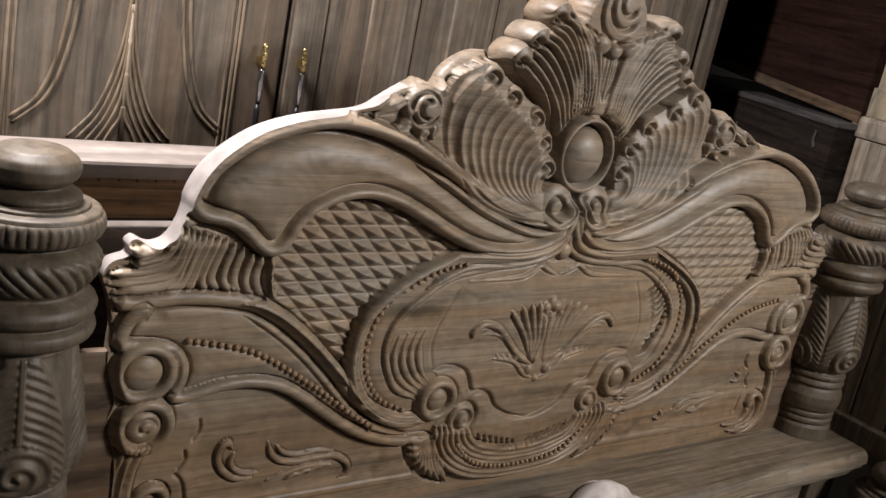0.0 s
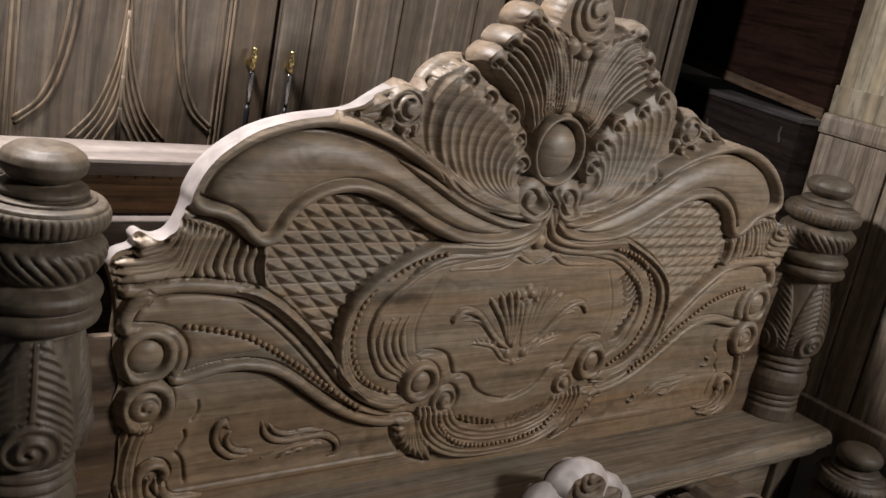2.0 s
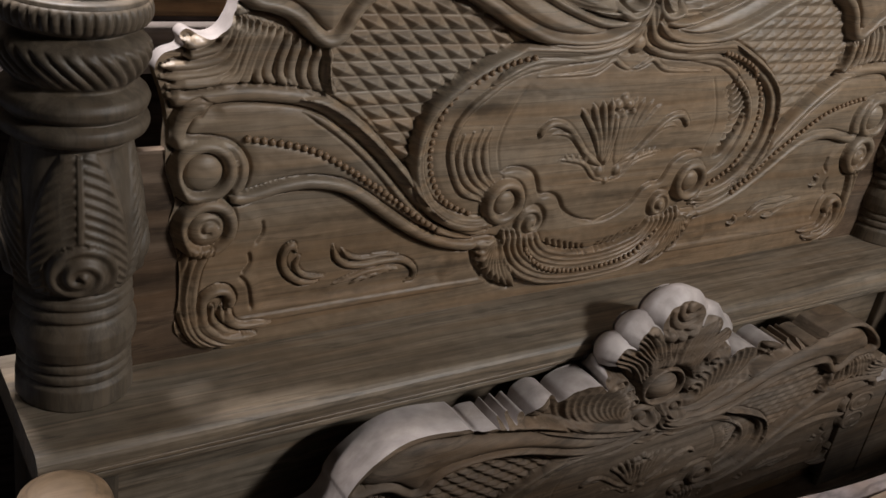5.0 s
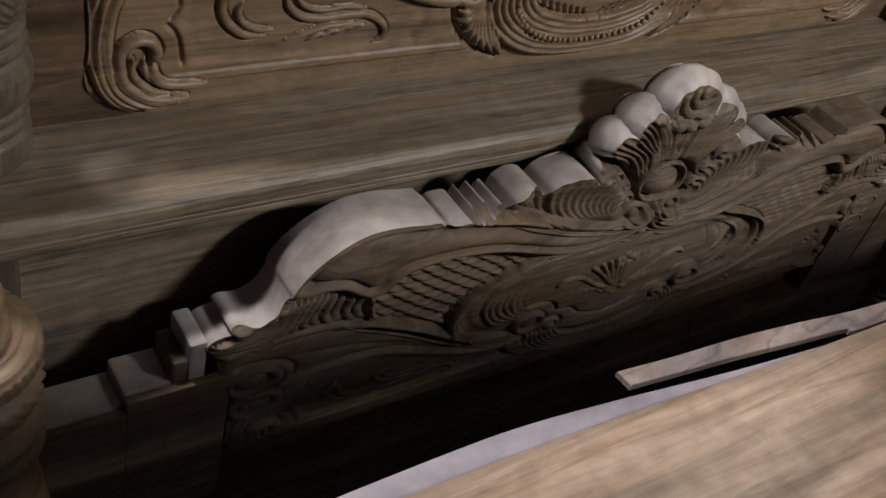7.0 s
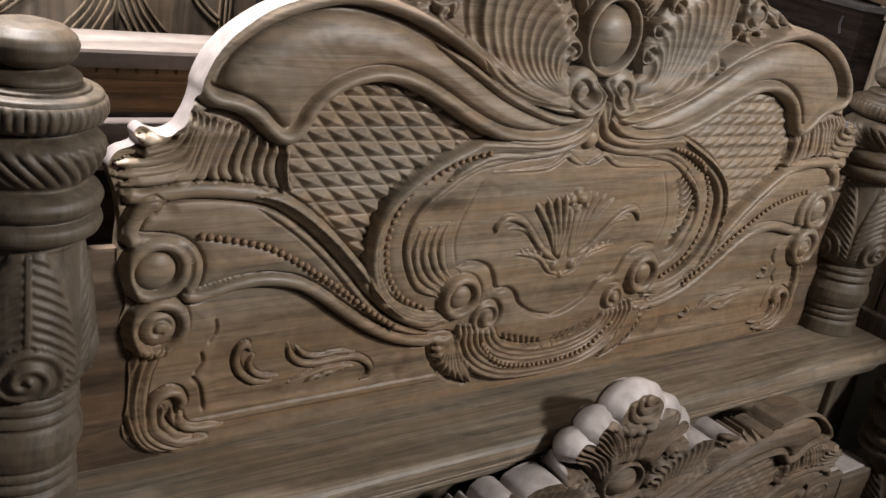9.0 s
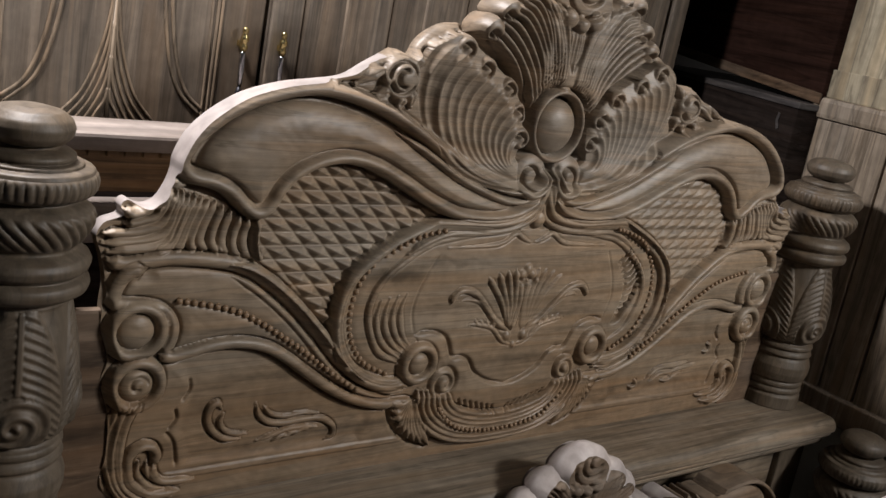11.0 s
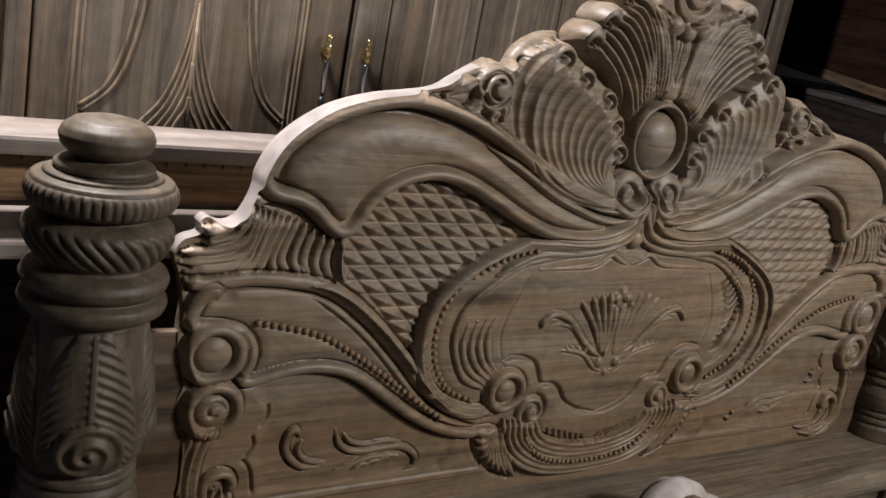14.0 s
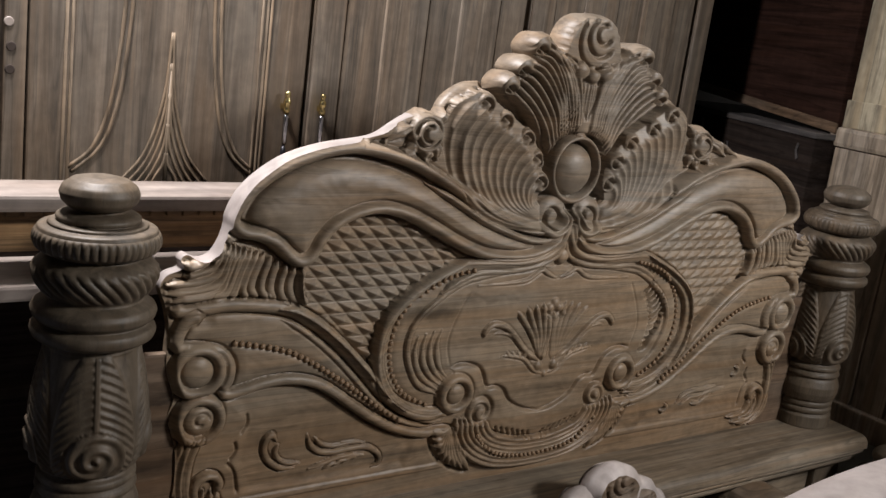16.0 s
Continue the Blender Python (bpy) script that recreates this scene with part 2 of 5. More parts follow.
PAINT = plain("wall_paint", (0.026, 0.023, 0.021), 0.9, 0.0, 3, 0.1, 0.1)
CEIL = plain("ceiling_paint", (0.085, 0.083, 0.080), 0.9, 0.0, 3, 0.08, 0.1)
GREY = plain("pale_grey_paint", (0.42, 0.44, 0.42), 0.6, 0.0, 6, 0.15, 0.1)
SHEET = plain("pale_blue_paint", (0.30, 0.33, 0.41), 0.5, 0.0, 9, 0.22, 0.1)
LAVENDER = wood("pale_lavender_wood", (0.22, 0.195, 0.22), (0.27, 0.245, 0.275), (0.31, 0.285, 0.32), ALONG, 0.4, (0.42, 0.38, 0.40), 0.4, 0.1, cracks=0.0, warm=0.0, streak=0.85)
LIP = wood("greyish_sawn_strip", (0.20, 0.15, 0.125), (0.30, 0.24, 0.215), (0.40, 0.35, 0.335), (5, 12, 12), 0.45, (0.36, 0.33, 0.34), 0.7)
SHELF = wood("sanded_shelf_wood", (0.20, 0.165, 0.145), (0.255, 0.215, 0.190), (0.31, 0.268, 0.240), (2, 14, 14), 0.45, (0.28, 0.245, 0.225), 0.6, 0.12, cracks=0.1, warm=0.3, streak=0.75)
HOLE = plain("bored_hole", (0.03, 0.02, 0.015), 0.9)


# ---- building blocks ----
def thing(name, base, label, category, group="", kind=""):
    ob = new(name)
    ob.location = base
    return tagged(ob, label, category, group, kind)


def place(name, me, material, parent=None, label=""):
    """One mesh as a part of a thing; its vertices are given in world metres."""
    me.materials.append(material)
    ob = new(name, me)
    if parent is not None:
        top = parent
        off = Vector(top.location)
        while top.parent is not None:
            top = top.parent
            off += top.location
        me.transform(Matrix.Translation(-off))
        ob.parent = parent
    if label:
        tagged(ob, label)
    return ob


def part(name, bm, material, parent=None, label="", smooth=False):
    me = bpy.data.meshes.new(name)
    bm.normal_update()
    bm.to_mesh(me)
    bm.free()
    if smooth:
        me.polygons.foreach_set("use_smooth", [True] * len(me.polygons))
    return place(name, me, material, parent, label)


def block(x0, x1, y0, y1, z0, z1, bevel=0.003):
    bm = bmesh.new()
    bmesh.ops.create_cube(bm, size=1, matrix=Matrix.Translation(((x0 + x1) / 2, (y0 + y1) / 2, (z0 + z1) / 2)) @ Matrix.Diagonal((x1 - x0, y1 - y0, z1 - z0, 1)))
    if bevel:
        bmesh.ops.bevel(bm, geom=bm.edges[:], offset=bevel, segments=2, affect="EDGES", profile=0.6)
    return bm


def bar(x0, x1, profile):
    """A moulding with a (y, z) profile, running along x."""
    bm = bmesh.new()
    ends = [[bm.verts.new((x, y, z)) for y, z in profile] for x in (x0, x1)]
    n = len(profile)
    for i in range(n):
        bm.faces.new((ends[0][i], ends[0][(i + 1) % n], ends[1][(i + 1) % n], ends[1][i]))
    bm.faces.new(ends[0][::-1])
    bm.faces.new(ends[1])
    bmesh.ops.recalc_face_normals(bm, faces=bm.faces[:])
    return bm


def spline(points, n=48):
    """A smooth polyline through a few points."""
    p = np.array(points, float)
    if len(p) == 2:
        return p[0] + (p[1] - p[0]) * np.linspace(0, 1, n)[:, None]
    q = np.vstack([2 * p[0] - p[1], p, 2 * p[-1] - p[-2]])
    seg = np.linspace(0, len(p) - 1 - 1e-9, n)
    i = seg.astype(int)
    t = (seg - i)[:, None]
    a, b, c, d = q[i], q[i + 1], q[i + 2], q[i + 3]
    return 0.5 * (2 * b + (c - a) * t + (2 * a - 5 * b + 4 * c - d) * t * t + (3 * b - a - 3 * c + d) * t ** 3)


def even(poly, n):
    """The polyline at n even steps."""
    s = np.r_[0, np.cumsum(np.linalg.norm(np.diff(poly, axis=0), axis=1))]
    k = np.linspace(0, s[-1], n)
    return np.stack([np.interp(k, s, poly[:, j]) for j in range(poly.shape[1])], 1)


def tube(points, r, sides=8, flat=1.0, taper=None):
    """A rod along 3D points; flat squeezes it across y."""
    pts = [Vector(p) for p in points]
    bm = bmesh.new()
    rings = []
    for i, p in enumerate(pts):
        d = (pts[min(i + 1, len(pts) - 1)] - pts[max(i - 1, 0)]).normalized()
        a = Vector((0, 1, 0)) if abs(d.y) < 0.9 else Vector((1, 0, 0))
        b = d.cross(a).normalized()
        a = b.cross(d).normalized()
        k = r * (taper(i / (len(pts) - 1)) if taper else 1)
        rings.append([bm.verts.new(p + a * (k * flat * math.cos(2 * math.pi * j / sides)) + b * (k * math.sin(2 * math.pi * j / sides))) for j in range(sides)])
    for u, v in zip(rings, rings[1:]):
        for j in range(sides):
            bm.faces.new((u[j], u[(j + 1) % sides], v[(j + 1) % sides], v[j]))
    bm.faces.new(rings[0][::-1])
    bm.faces.new(rings[-1])
    return bm


def lathe(profile, centre, sides=40):
    """A turned solid from (radius, height) pairs."""
    bm = bmesh.new()
    rings = [[bm.verts.new((centre[0] + r * math.cos(2 * math.pi * j / sides), centre[1] + r * math.sin(2 * math.pi * j / sides), centre[2] + z)) for j in range(sides)] for r, z in profile]
    for u, v in zip(rings, rings[1:]):
        for j in range(sides):
            bm.faces.new((u[j], u[(j + 1) % sides], v[(j + 1) % sides], v[j]))
    bm.faces.new(rings[0][::-1])
    bm.faces.new(rings[-1])
    return bm


# ---- the carved design, drawn for one half (x < 0) of the headboard ----
OUTLINE = [(0, 0.688), (-0.655, 0.688), (-0.712, 0.704), (-0.742, 0.738), (-0.739, 0.79), (-0.742, 0.85), (-0.756, 0.90), (-0.750, 0.936), (-0.763, 0.98),
           (-0.764, 1.02), (-0.763, 1.045), (-0.770, 1.078), (-0.776, 1.095), (-0.783, 1.117), (-0.774, 1.134), (-0.752, 1.143), (-0.755, 1.157), (-0.746, 1.165),
           (-0.732, 1.158), (-0.718, 1.156), (-0.702, 1.164), (-0.690, 1.185), (-0.684, 1.206), (-0.682, 1.226), (-0.667, 1.258), (-0.637, 1.289), (-0.593, 1.317),
           (-0.536, 1.336), (-0.480, 1.346), (-0.452, 1.351), (-0.430, 1.358), (-0.411, 1.368), (-0.384, 1.381), (-0.345, 1.398)]
CREST = [(-0.318, 1.390), (-0.304, 1.402), (-0.280, 1.426), (-0.250, 1.443), (-0.220, 1.446), (-0.203, 1.438), (-0.204, 1.456), (-0.188, 1.471), (-0.166, 1.470),
         (-0.180, 1.482), (-0.167, 1.499), (-0.143, 1.502), (-0.134, 1.500), (-0.150, 1.520), (-0.137, 1.540), (-0.110, 1.543), (-0.088, 1.528), (-0.070, 1.522),
         (-0.063, 1.546), (-0.049, 1.571), (-0.026, 1.584), (0, 1.587)]
RIM = [(-0.640, 1.197), (-0.664, 1.202), (-0.679, 1.216), (-0.676, 1.236), (-0.655, 1.264), (-0.611, 1.298), (-0.555, 1.322), (-0.485, 1.336), (-0.409, 1.326), (-0.338, 1.303),
       (-0.261, 1.264), (-0.179, 1.223), (-0.110, 1.201), (-0.062, 1.192), (-0.030, 1.198), (-0.014, 1.216)]
HOOD = [(-0.655, 1.220), (-0.650, 1.237), (-0.637, 1.256), (-0.606, 1.284), (-0.553, 1.307), (-0.493, 1.315), (-0.429, 1.308), (-0.359, 1.286), (-0.285, 1.254),
        (-0.204, 1.212), (-0.121, 1.182), (-0.072, 1.173), (-0.034, 1.182), (-0.011, 1.206)]
HOOK = [(-0.640, 1.197), (-0.618, 1.190), (-0.600, 1.179), (-0.583, 1.163), (-0.566, 1.152), (-0.550, 1.153), (-0.537, 1.167),
        (-0.525, 1.190), (-0.501, 1.214), (-0.460, 1.232), (-0.416, 1.237), (-0.368, 1.227), (-0.314, 1.204), (-0.256, 1.175), (-0.195, 1.152), (-0.135, 1.144),
        (-0.085, 1.147), (-0.045, 1.160), (-0.019, 1.183), (-0.007, 1.208)]
STRAND = [(-0.765, 1.081), (-0.741, 1.075), (-0.712, 1.078), (-0.676, 1.082), (-0.622, 1.078), (-0.573, 1.069), (-0.538, 1.054), (-0.499, 1.027), (-0.458, 0.992),
          (-0.414, 0.948), (-0.377, 0.908), (-0.341, 0.877), (-0.293, 0.849), (-0.234, 0.832)]
LOOP = [(-0.712, 1.068), (-0.735, 1.062), (-0.748, 1.045), (-0.752, 1.025), (-0.738, 1.015), (-0.707, 1.012), (-0.680, 1.002), (-0.664, 0.980), (-0.666, 0.955), (-0.677, 0.940)]
SWELL = [(-0.677, 0.938), (-0.660, 0.932), (-0.632, 0.937), (-0.600, 0.944), (-0.558, 0.946), (-0.513, 0.937), (-0.474, 0.917), (-0.421, 0.879), (-0.365, 0.843),
         (-0.309, 0.819), (-0.252, 0.808), (-0.20, 0.81)]
BEADS_SIDE = [(-0.659, 1.019), (-0.631, 1.013), (-0.598, 1.006), (-0.573, 0.999), (-0.546, 0.988), (-0.508, 0.966), (-0.468, 0.940), (-0.426, 0.911), (-0.381, 0.878), (-0.334, 0.847)]
FRAME = [(-0.003, 1.198), (-0.010, 1.172), (-0.027, 1.150), (-0.063, 1.135), (-0.120, 1.130), (-0.180, 1.132), (-0.234, 1.129), (-0.283, 1.110), (-0.329, 1.085), (-0.364, 1.057), (-0.384, 1.027), (-0.392, 0.988), (-0.387, 0.943),
         (-0.365, 0.899), (-0.328, 0.866), (-0.281, 0.848), (-0.23, 0.846)]
BEADS_FRAME = [(-0.211, 1.121), (-0.242, 1.114), (-0.272, 1.104), (-0.300, 1.089), (-0.326, 1.067), (-0.346, 1.042), (-0.358, 1.012), (-0.362, 0.977), (-0.355, 0.940),
               (-0.339, 0.910), (-0.315, 0.885), (-0.274, 0.866)]
INNER = [(-0.10, 1.113), (-0.195, 1.103), (-0.236, 1.090), (-0.273, 1.066), (-0.305, 1.040), (-0.324, 1.010), (-0.328, 0.974), (-0.315, 0.936), (-0.293, 0.905), (-0.253, 0.884)]
FIELD = [(-0.205, 1.075), (-0.217, 1.054), (-0.235, 1.013), (-0.241, 0.976), (-0.230, 0.936)]
CLOUD = [(-0.228, 0.932), (-0.205, 0.936), (-0.180, 0.932), (-0.158, 0.918), (-0.140, 0.884), (-0.118, 0.882), (-0.098, 0.872), (-0.078, 0.846), (-0.04, 0.826), (0.0, 0.818)]
SWAG_OUT = [(-0.199, 0.829), (-0.198, 0.793), (-0.174, 0.758), (-0.128, 0.729), (-0.074, 0.716), (0.0, 0.712), (0.074, 0.716)]
SWAG_IN = [(-0.132, 0.818), (-0.122, 0.797), (-0.10, 0.780), (-0.06, 0.768), (-0.03, 0.764), (0.0, 0.763), (0.06, 0.768)]
BEADS_SWAG = [(-0.150, 0.790), (-0.124, 0.762), (-0.092, 0.745), (-0.045, 0.735), (0.0, 0.732)]


def smooth01(a, b, v):
    t = np.clip((v - a) / (b - a), 0, 1)
    return t * t * (3 - 2 * t)


class Relief:
    """A height map over the half board, cut with ridges, bosses and flutes."""

    def __init__(self, step):
        self.xs = np.arange(-0.80, step / 2, step)
        self.xs[-1] = 0.0
        self.zs = np.arange(0.684, 1.624, step)
        self.X, self.Z = np.meshgrid(self.xs, self.zs, indexing="ij")
        self.h = np.zeros_like(self.X)
        self.step = step

    def window(self, poly, pad):
        lo, hi = poly.min(0) - pad, poly.max(0) + pad
        i0, i1 = np.searchsorted(self.xs, (lo[0], hi[0]))
        k0, k1 = np.searchsorted(self.zs, (lo[1], hi[1]))
        return slice(max(i0 - 1, 0), i1 + 1), slice(max(k0 - 1, 0), k1 + 1)

    def distance(self, poly, pad):
        w = self.window(poly, pad)
        x, z = self.X[w], self.Z[w]
        best, along = np.full(x.shape, 9.0), np.zeros(x.shape)
        n = len(poly) - 1
        for i in range(n):
            a, d = poly[i], poly[i + 1] - poly[i]
            t = np.clip(((x - a[0]) * d[0] + (z - a[1]) * d[1]) / max(d @ d, 1e-12), 0, 1)
            q = (x - a[0] - t * d[0]) ** 2 + (z - a[1] - t * d[1]) ** 2
            m = q < best
            best[m], along[m] = q[m], (i + t[m]) / n
        return w, np.sqrt(best), along

    def ridge(self, poly, width, height, groove=0.0, taper=0.0, base=0.0):
        """A rounded moulding along a line, with a cut on both flanks; taper thins its ends."""
        pad = width * 1.9
        w, d, s = self.distance(np.asarray(poly), pad)
        k = np.ones_like(s)
        if taper:
            k = np.clip(np.minimum(s, 1 - s) / taper, 0.15, 1) ** 0.6
        r = d / (width * k)
        h = self.h[w]
        if groove:
            h -= 1.35 * groove * np.exp(-((r - 1.12) / 0.20) ** 2)
        lift = base + (height - base) * np.sqrt(np.clip(1 - r * r, 0, 1)) * (0.4 + 0.6 * k)
        np.maximum(h, np.where(r < 1, lift, -9), out=h)

    def cut(self, poly, width, depth):
        w, d, s = self.distance(np.asarray(poly), width * 3)
        self.h[w] -= depth * np.exp(-(d / width) ** 2) * np.clip(np.minimum(s, 1 - s) / 0.08 + 0.25, 0, 1)

    def inside(self, poly):
        x, z = self.X, self.Z
        res = np.zeros(x.shape, bool)
        p = np.asarray(poly)
        for (x0, z0), (x1, z1) in zip(p, np.roll(p, -1, 0)):
            if z0 != z1:
                res ^= ((z0 > z) != (z1 > z)) & (x < (x1 - x0) * (z - z0) / (z1 - z0) + x0)
        return res

    def depth_in(self, poly, most):
        """How far each point lies inside a closed outline, up to a limit."""
        p = np.vstack([poly, poly[:1]])
        w, d, _ = self.distance(p, 0.0)
        out = np.zeros_like(self.h)
        out[w] = np.minimum(d, most)
        return np.where(self.inside(poly), out, 0)

    def flutes(self, first, last, n, width, height, taper=0.12, base=0.0, groove=0.0):
        a, b = even(np.asarray(first), 26), even(np.asarray(last), 26)
        for k in range(n):
            t = k / max(n - 1, 1)
            self.ridge(a + (b - a) * t, width, height, groove, taper, base)

    def boss(self, c, r, height, squash=1.0, base=None):
        w = self.window(np.array([c]), r * max(1, squash))
        q = np.hypot(self.X[w] - c[0], (self.Z[w] - c[1]) / squash) / r
        h = self.h[w]
        lift = (0 if base is None else base) + height * np.sqrt(np.clip(1 - q * q, 0, 1))
        np.maximum(h, np.where(q < 1, lift, -9), out=h)

    def ring(self, c, r, width, height):
        a = np.linspace(0, 2 * np.pi, 49)
        self.ridge(np.stack([c[0] + r * np.cos(a), c[1] + r * np.sin(a)], 1), width, height, 0.003)

    def dish(self, c, r, level):
        w = self.window(np.array([c]), r)
        q = np.hypot(self.X[w] - c[0], self.Z[w] - c[1]) / r
        self.h[w] = np.where(q < 1, level, self.h[w])

    def curl(self, c, r, height, turn=1, start=0.0, turns=1.6):
        """A small volute."""
        self.boss(c, r, height * 0.8)
        a = np.linspace(0, turns * 2 * np.pi, 44)
        k = r * (1 - 0.82 * a / a[-1])
        self.cut(np.stack([c[0] + k * np.cos(start + turn * a), c[1] + k * np.sin(start + turn * a)], 1), r * 0.13, height * 0.42)
        self.boss(c, r * 0.24, height * 0.86)


def mirror_line(left):
    """The whole closed outline from its left half, which runs from the middle to the middle."""
    right = left[-2:0:-1] * (-1, 1)
    return np.vstack([left, right])


OUT_LEFT = np.vstack([even(np.array([(0, 0.688), (-0.655, 0.688)]), 30)[:-1], even(spline(OUTLINE[1:], 420), 330), even(spline(CREST, 320), 230)])
HOOD_POLY = np.vstack([spline(HOOD, 60)[:-3], spline(HOOK, 120)[:-14][::-1]])
LATTICE_POLY = np.vstack([spline(HOOK[5:15], 60), spline(FRAME, 90)[36:80], spline(STRAND, 80)[28:66][::-1], [(-0.548, 1.074), (-0.556, 1.11), (-0.560, 1.145)]])
MEDAL_POLY = np.vstack([spline(INNER, 60), [(-0.20, 0.90), (-0.16, 0.85), (-0.12, 0.80), (-0.06, 0.77), (0.001, 0.765), (0.001, 1.12)]])
SHELL_POLY = np.vstack([spline([(-0.035, 1.198), (-0.081, 1.192), (-0.148, 1.198), (-0.217, 1.224), (-0.262, 1.262), (-0.290, 1.313), (-0.301, 1.366), (-0.288, 1.412), (-0.25, 1.438)], 60),
                        [(-0.222, 1.440), (-0.208, 1.425), (-0.17, 1.402), (-0.118, 1.372), (-0.088, 1.335), (-0.072, 1.29), (-0.085, 1.25), (-0.07, 1.235)]])
FAN_POLY = np.vstack([[(0.001, 1.372), (-0.05, 1.362), (-0.075, 1.322), (-0.098, 1.352), (-0.125, 1.385), (-0.175, 1.418)], spline(CREST[5:], 120), [(0.001, 1.587)]])


def carve(step, right=False):
    """One half of the board; the right half is left shallower in places."""
    r = Relief(step)
    X, Z = r.X, r.Z
    flip = np.array((-1, 1)) if right else np.array((1, 1))
    # border along the foot of the board
    r.h += 0.0045 * smooth01(0.744, 0.738, Z) - 0.0065 * smooth01(0.732, 0.728, Z)
    # swelling bands on the side
    side = np.vstack([spline(STRAND, 80)[8:66], spline(SWELL, 80)[:72][::-1], spline(LOOP, 40)[:36][::-1]])
    r.h += 0.010 * smooth01(0, 0.03, r.depth_in(side, 0.05))
    low = np.vstack([spline(SWELL, 80)[:70], [(-0.30, 0.74), (-0.62, 0.745), (-0.645, 0.81), (-0.63, 0.88)]])
    r.h -= 0.004 * smooth01(0, 0.02, r.depth_in(low, 0.03))
    # lattice of nail-head pyramids
    lat = r.inside(LATTICE_POLY)
    a, b = (Z - 1.1595) / 0.0215, (X + 0.95 * Z - 0.0045) / 0.0335
    tent = np.minimum(1 - 2 * abs(a - np.floor(a) - 0.5), 1 - 2 * abs(b - np.floor(b) - 0.5))
    if right:
        tent = 0.30 + 0.48 * tent
    r.h = np.where(lat, -0.0060 + 0.0120 * tent ** 0.85, r.h)
    # smooth hood
    dh = r.depth_in(HOOD_POLY, 0.045)
    hood = r.inside(HOOD_POLY)
    r.h = np.where(hood, np.maximum(r.h, -0.002 + 0.027 * np.sqrt(1 - (1 - dh / 0.045) ** 2)), r.h)
    # ground between rim and outline
    rim_zone = np.vstack([spline(RIM, 90), OUT_LEFT[200:360][::-1]])
    r.h = np.where(r.inside(rim_zone) & (Z > 1.17), np.maximum(r.h, 0.014), r.h)
    r.ridge(np.vstack([spline(RIM, 110)[::-1], spline(HOOK, 130)[1:]]), 0.0118, 0.0245, 0.005)
    r.ridge(spline(HOOD, 90)[50:], 0.0075, 0.022, 0.003, 0.12)
    # leaf band with flutes under the hood
    ear = np.vstack([[(-0.700, 1.190), (-0.655, 1.178), (-0.610, 1.166), (-0.575, 1.140), (-0.548, 1.140), (-0.540, 1.076), (-0.600, 1.080), (-0.660, 1.090), (-0.790, 1.088), (-0.800, 1.120), (-0.760, 1.165)]])
    r.h = np.where(r.inside(ear), np.maximum(r.h, 0.004), r.h)
    leaves = [[(-0.696, 1.190), (-0.712, 1.160), (-0.736, 1.147), (-0.752, 1.153)], [(-0.689, 1.182), (-0.703, 1.146), (-0.728, 1.135), (-0.748, 1.133)],
              [(-0.681, 1.180), (-0.693, 1.136), (-0.732, 1.120), (-0.775, 1.120)], [(-0.673, 1.178), (-0.684, 1.128), (-0.714, 1.109), (-0.776, 1.106)],
              [(-0.664, 1.175), (-0.676, 1.120), (-0.700, 1.100), (-0.768, 1.093)], [(-0.654, 1.173), (-0.668, 1.125), (-0.678, 1.102), (-0.705, 1.090)],
              [(-0.644, 1.170), (-0.658, 1.128), (-0.665, 1.106), (-0.672, 1.092)], [(-0.633, 1.168), (-0.648, 1.128), (-0.652, 1.106), (-0.644, 1.091)],
              [(-0.622, 1.164), (-0.636, 1.126), (-0.638, 1.106), (-0.624, 1.092)], [(-0.611, 1.158), (-0.622, 1.122), (-0.620, 1.102), (-0.602, 1.087)],
              [(-0.598, 1.151), (-0.606, 1.116), (-0.602, 1.096), (-0.584, 1.080)], [(-0.584, 1.144), (-0.590, 1.110), (-0.584, 1.090), (-0.567, 1.076)],
              [(-0.569, 1.140), (-0.573, 1.110), (-0.567, 1.090), (-0.552, 1.076)], [(-0.555, 1.140), (-0.557, 1.112), (-0.552, 1.090), (-0.542, 1.078)]]
    for k, line in enumerate(leaves):
        deep = k > 6 and k % 2 == 0
        r.ridge(spline(line, 24), 0.0076 if k < 6 else 0.0070, 0.016 if deep else 0.020, 0.0065 if deep else 0.0045, 0.10, 0.005)
    r.ridge(spline(STRAND, 110), 0.0115, 0.020, 0.006, 0.03)
    r.ridge(spline(STRAND, 110)[44:] + (-0.018, -0.014), 0.006, 0.016, 0.002, 0.1)
    r.ridge(spline(LOOP, 60), 0.0115, 0.021, 0.005, 0.05)
    r.ridge(spline(SWELL, 100), 0.0095, 0.018, 0.006, 0.04)
    r.cut(spline(BEADS_SIDE, 70), 0.0065, 0.005)
    # medallion
    med = r.inside(MEDAL_POLY)
    r.h = np.where(med, 0.002 + 0.008 * np.clip(1 - (X / 0.30) ** 2 - ((Z - 0.96) / 0.20) ** 2, -0.5, 1), r.h)
    r.ridge(spline(FRAME, 120), 0.0098, 0.0195, 0.005)
    inner_frame = spline(FRAME, 120)
    r.ridge(np.stack([inner_frame[:, 0] * 0.972 - 0.002, (inner_frame[:, 1] - 0.98) * 0.945 + 0.98], 1)[26:], 0.006, 0.0165, 0.0025, 0.05)
    r.ridge(spline([(0.0, 1.178), (-0.006, 1.152), (-0.028, 1.132), (-0.072, 1.119), (-0.135, 1.114), (-0.195, 1.113), (-0.235, 1.100), (-0.272, 1.078)], 50), 0.0062, 0.0165, 0.003, 0.1)
    r.ridge(spline(INNER, 90), 0.0060, 0.0105, 0.0015, 0.1)
    r.cut(spline(BEADS_FRAME, 80), 0.008, 0.004)
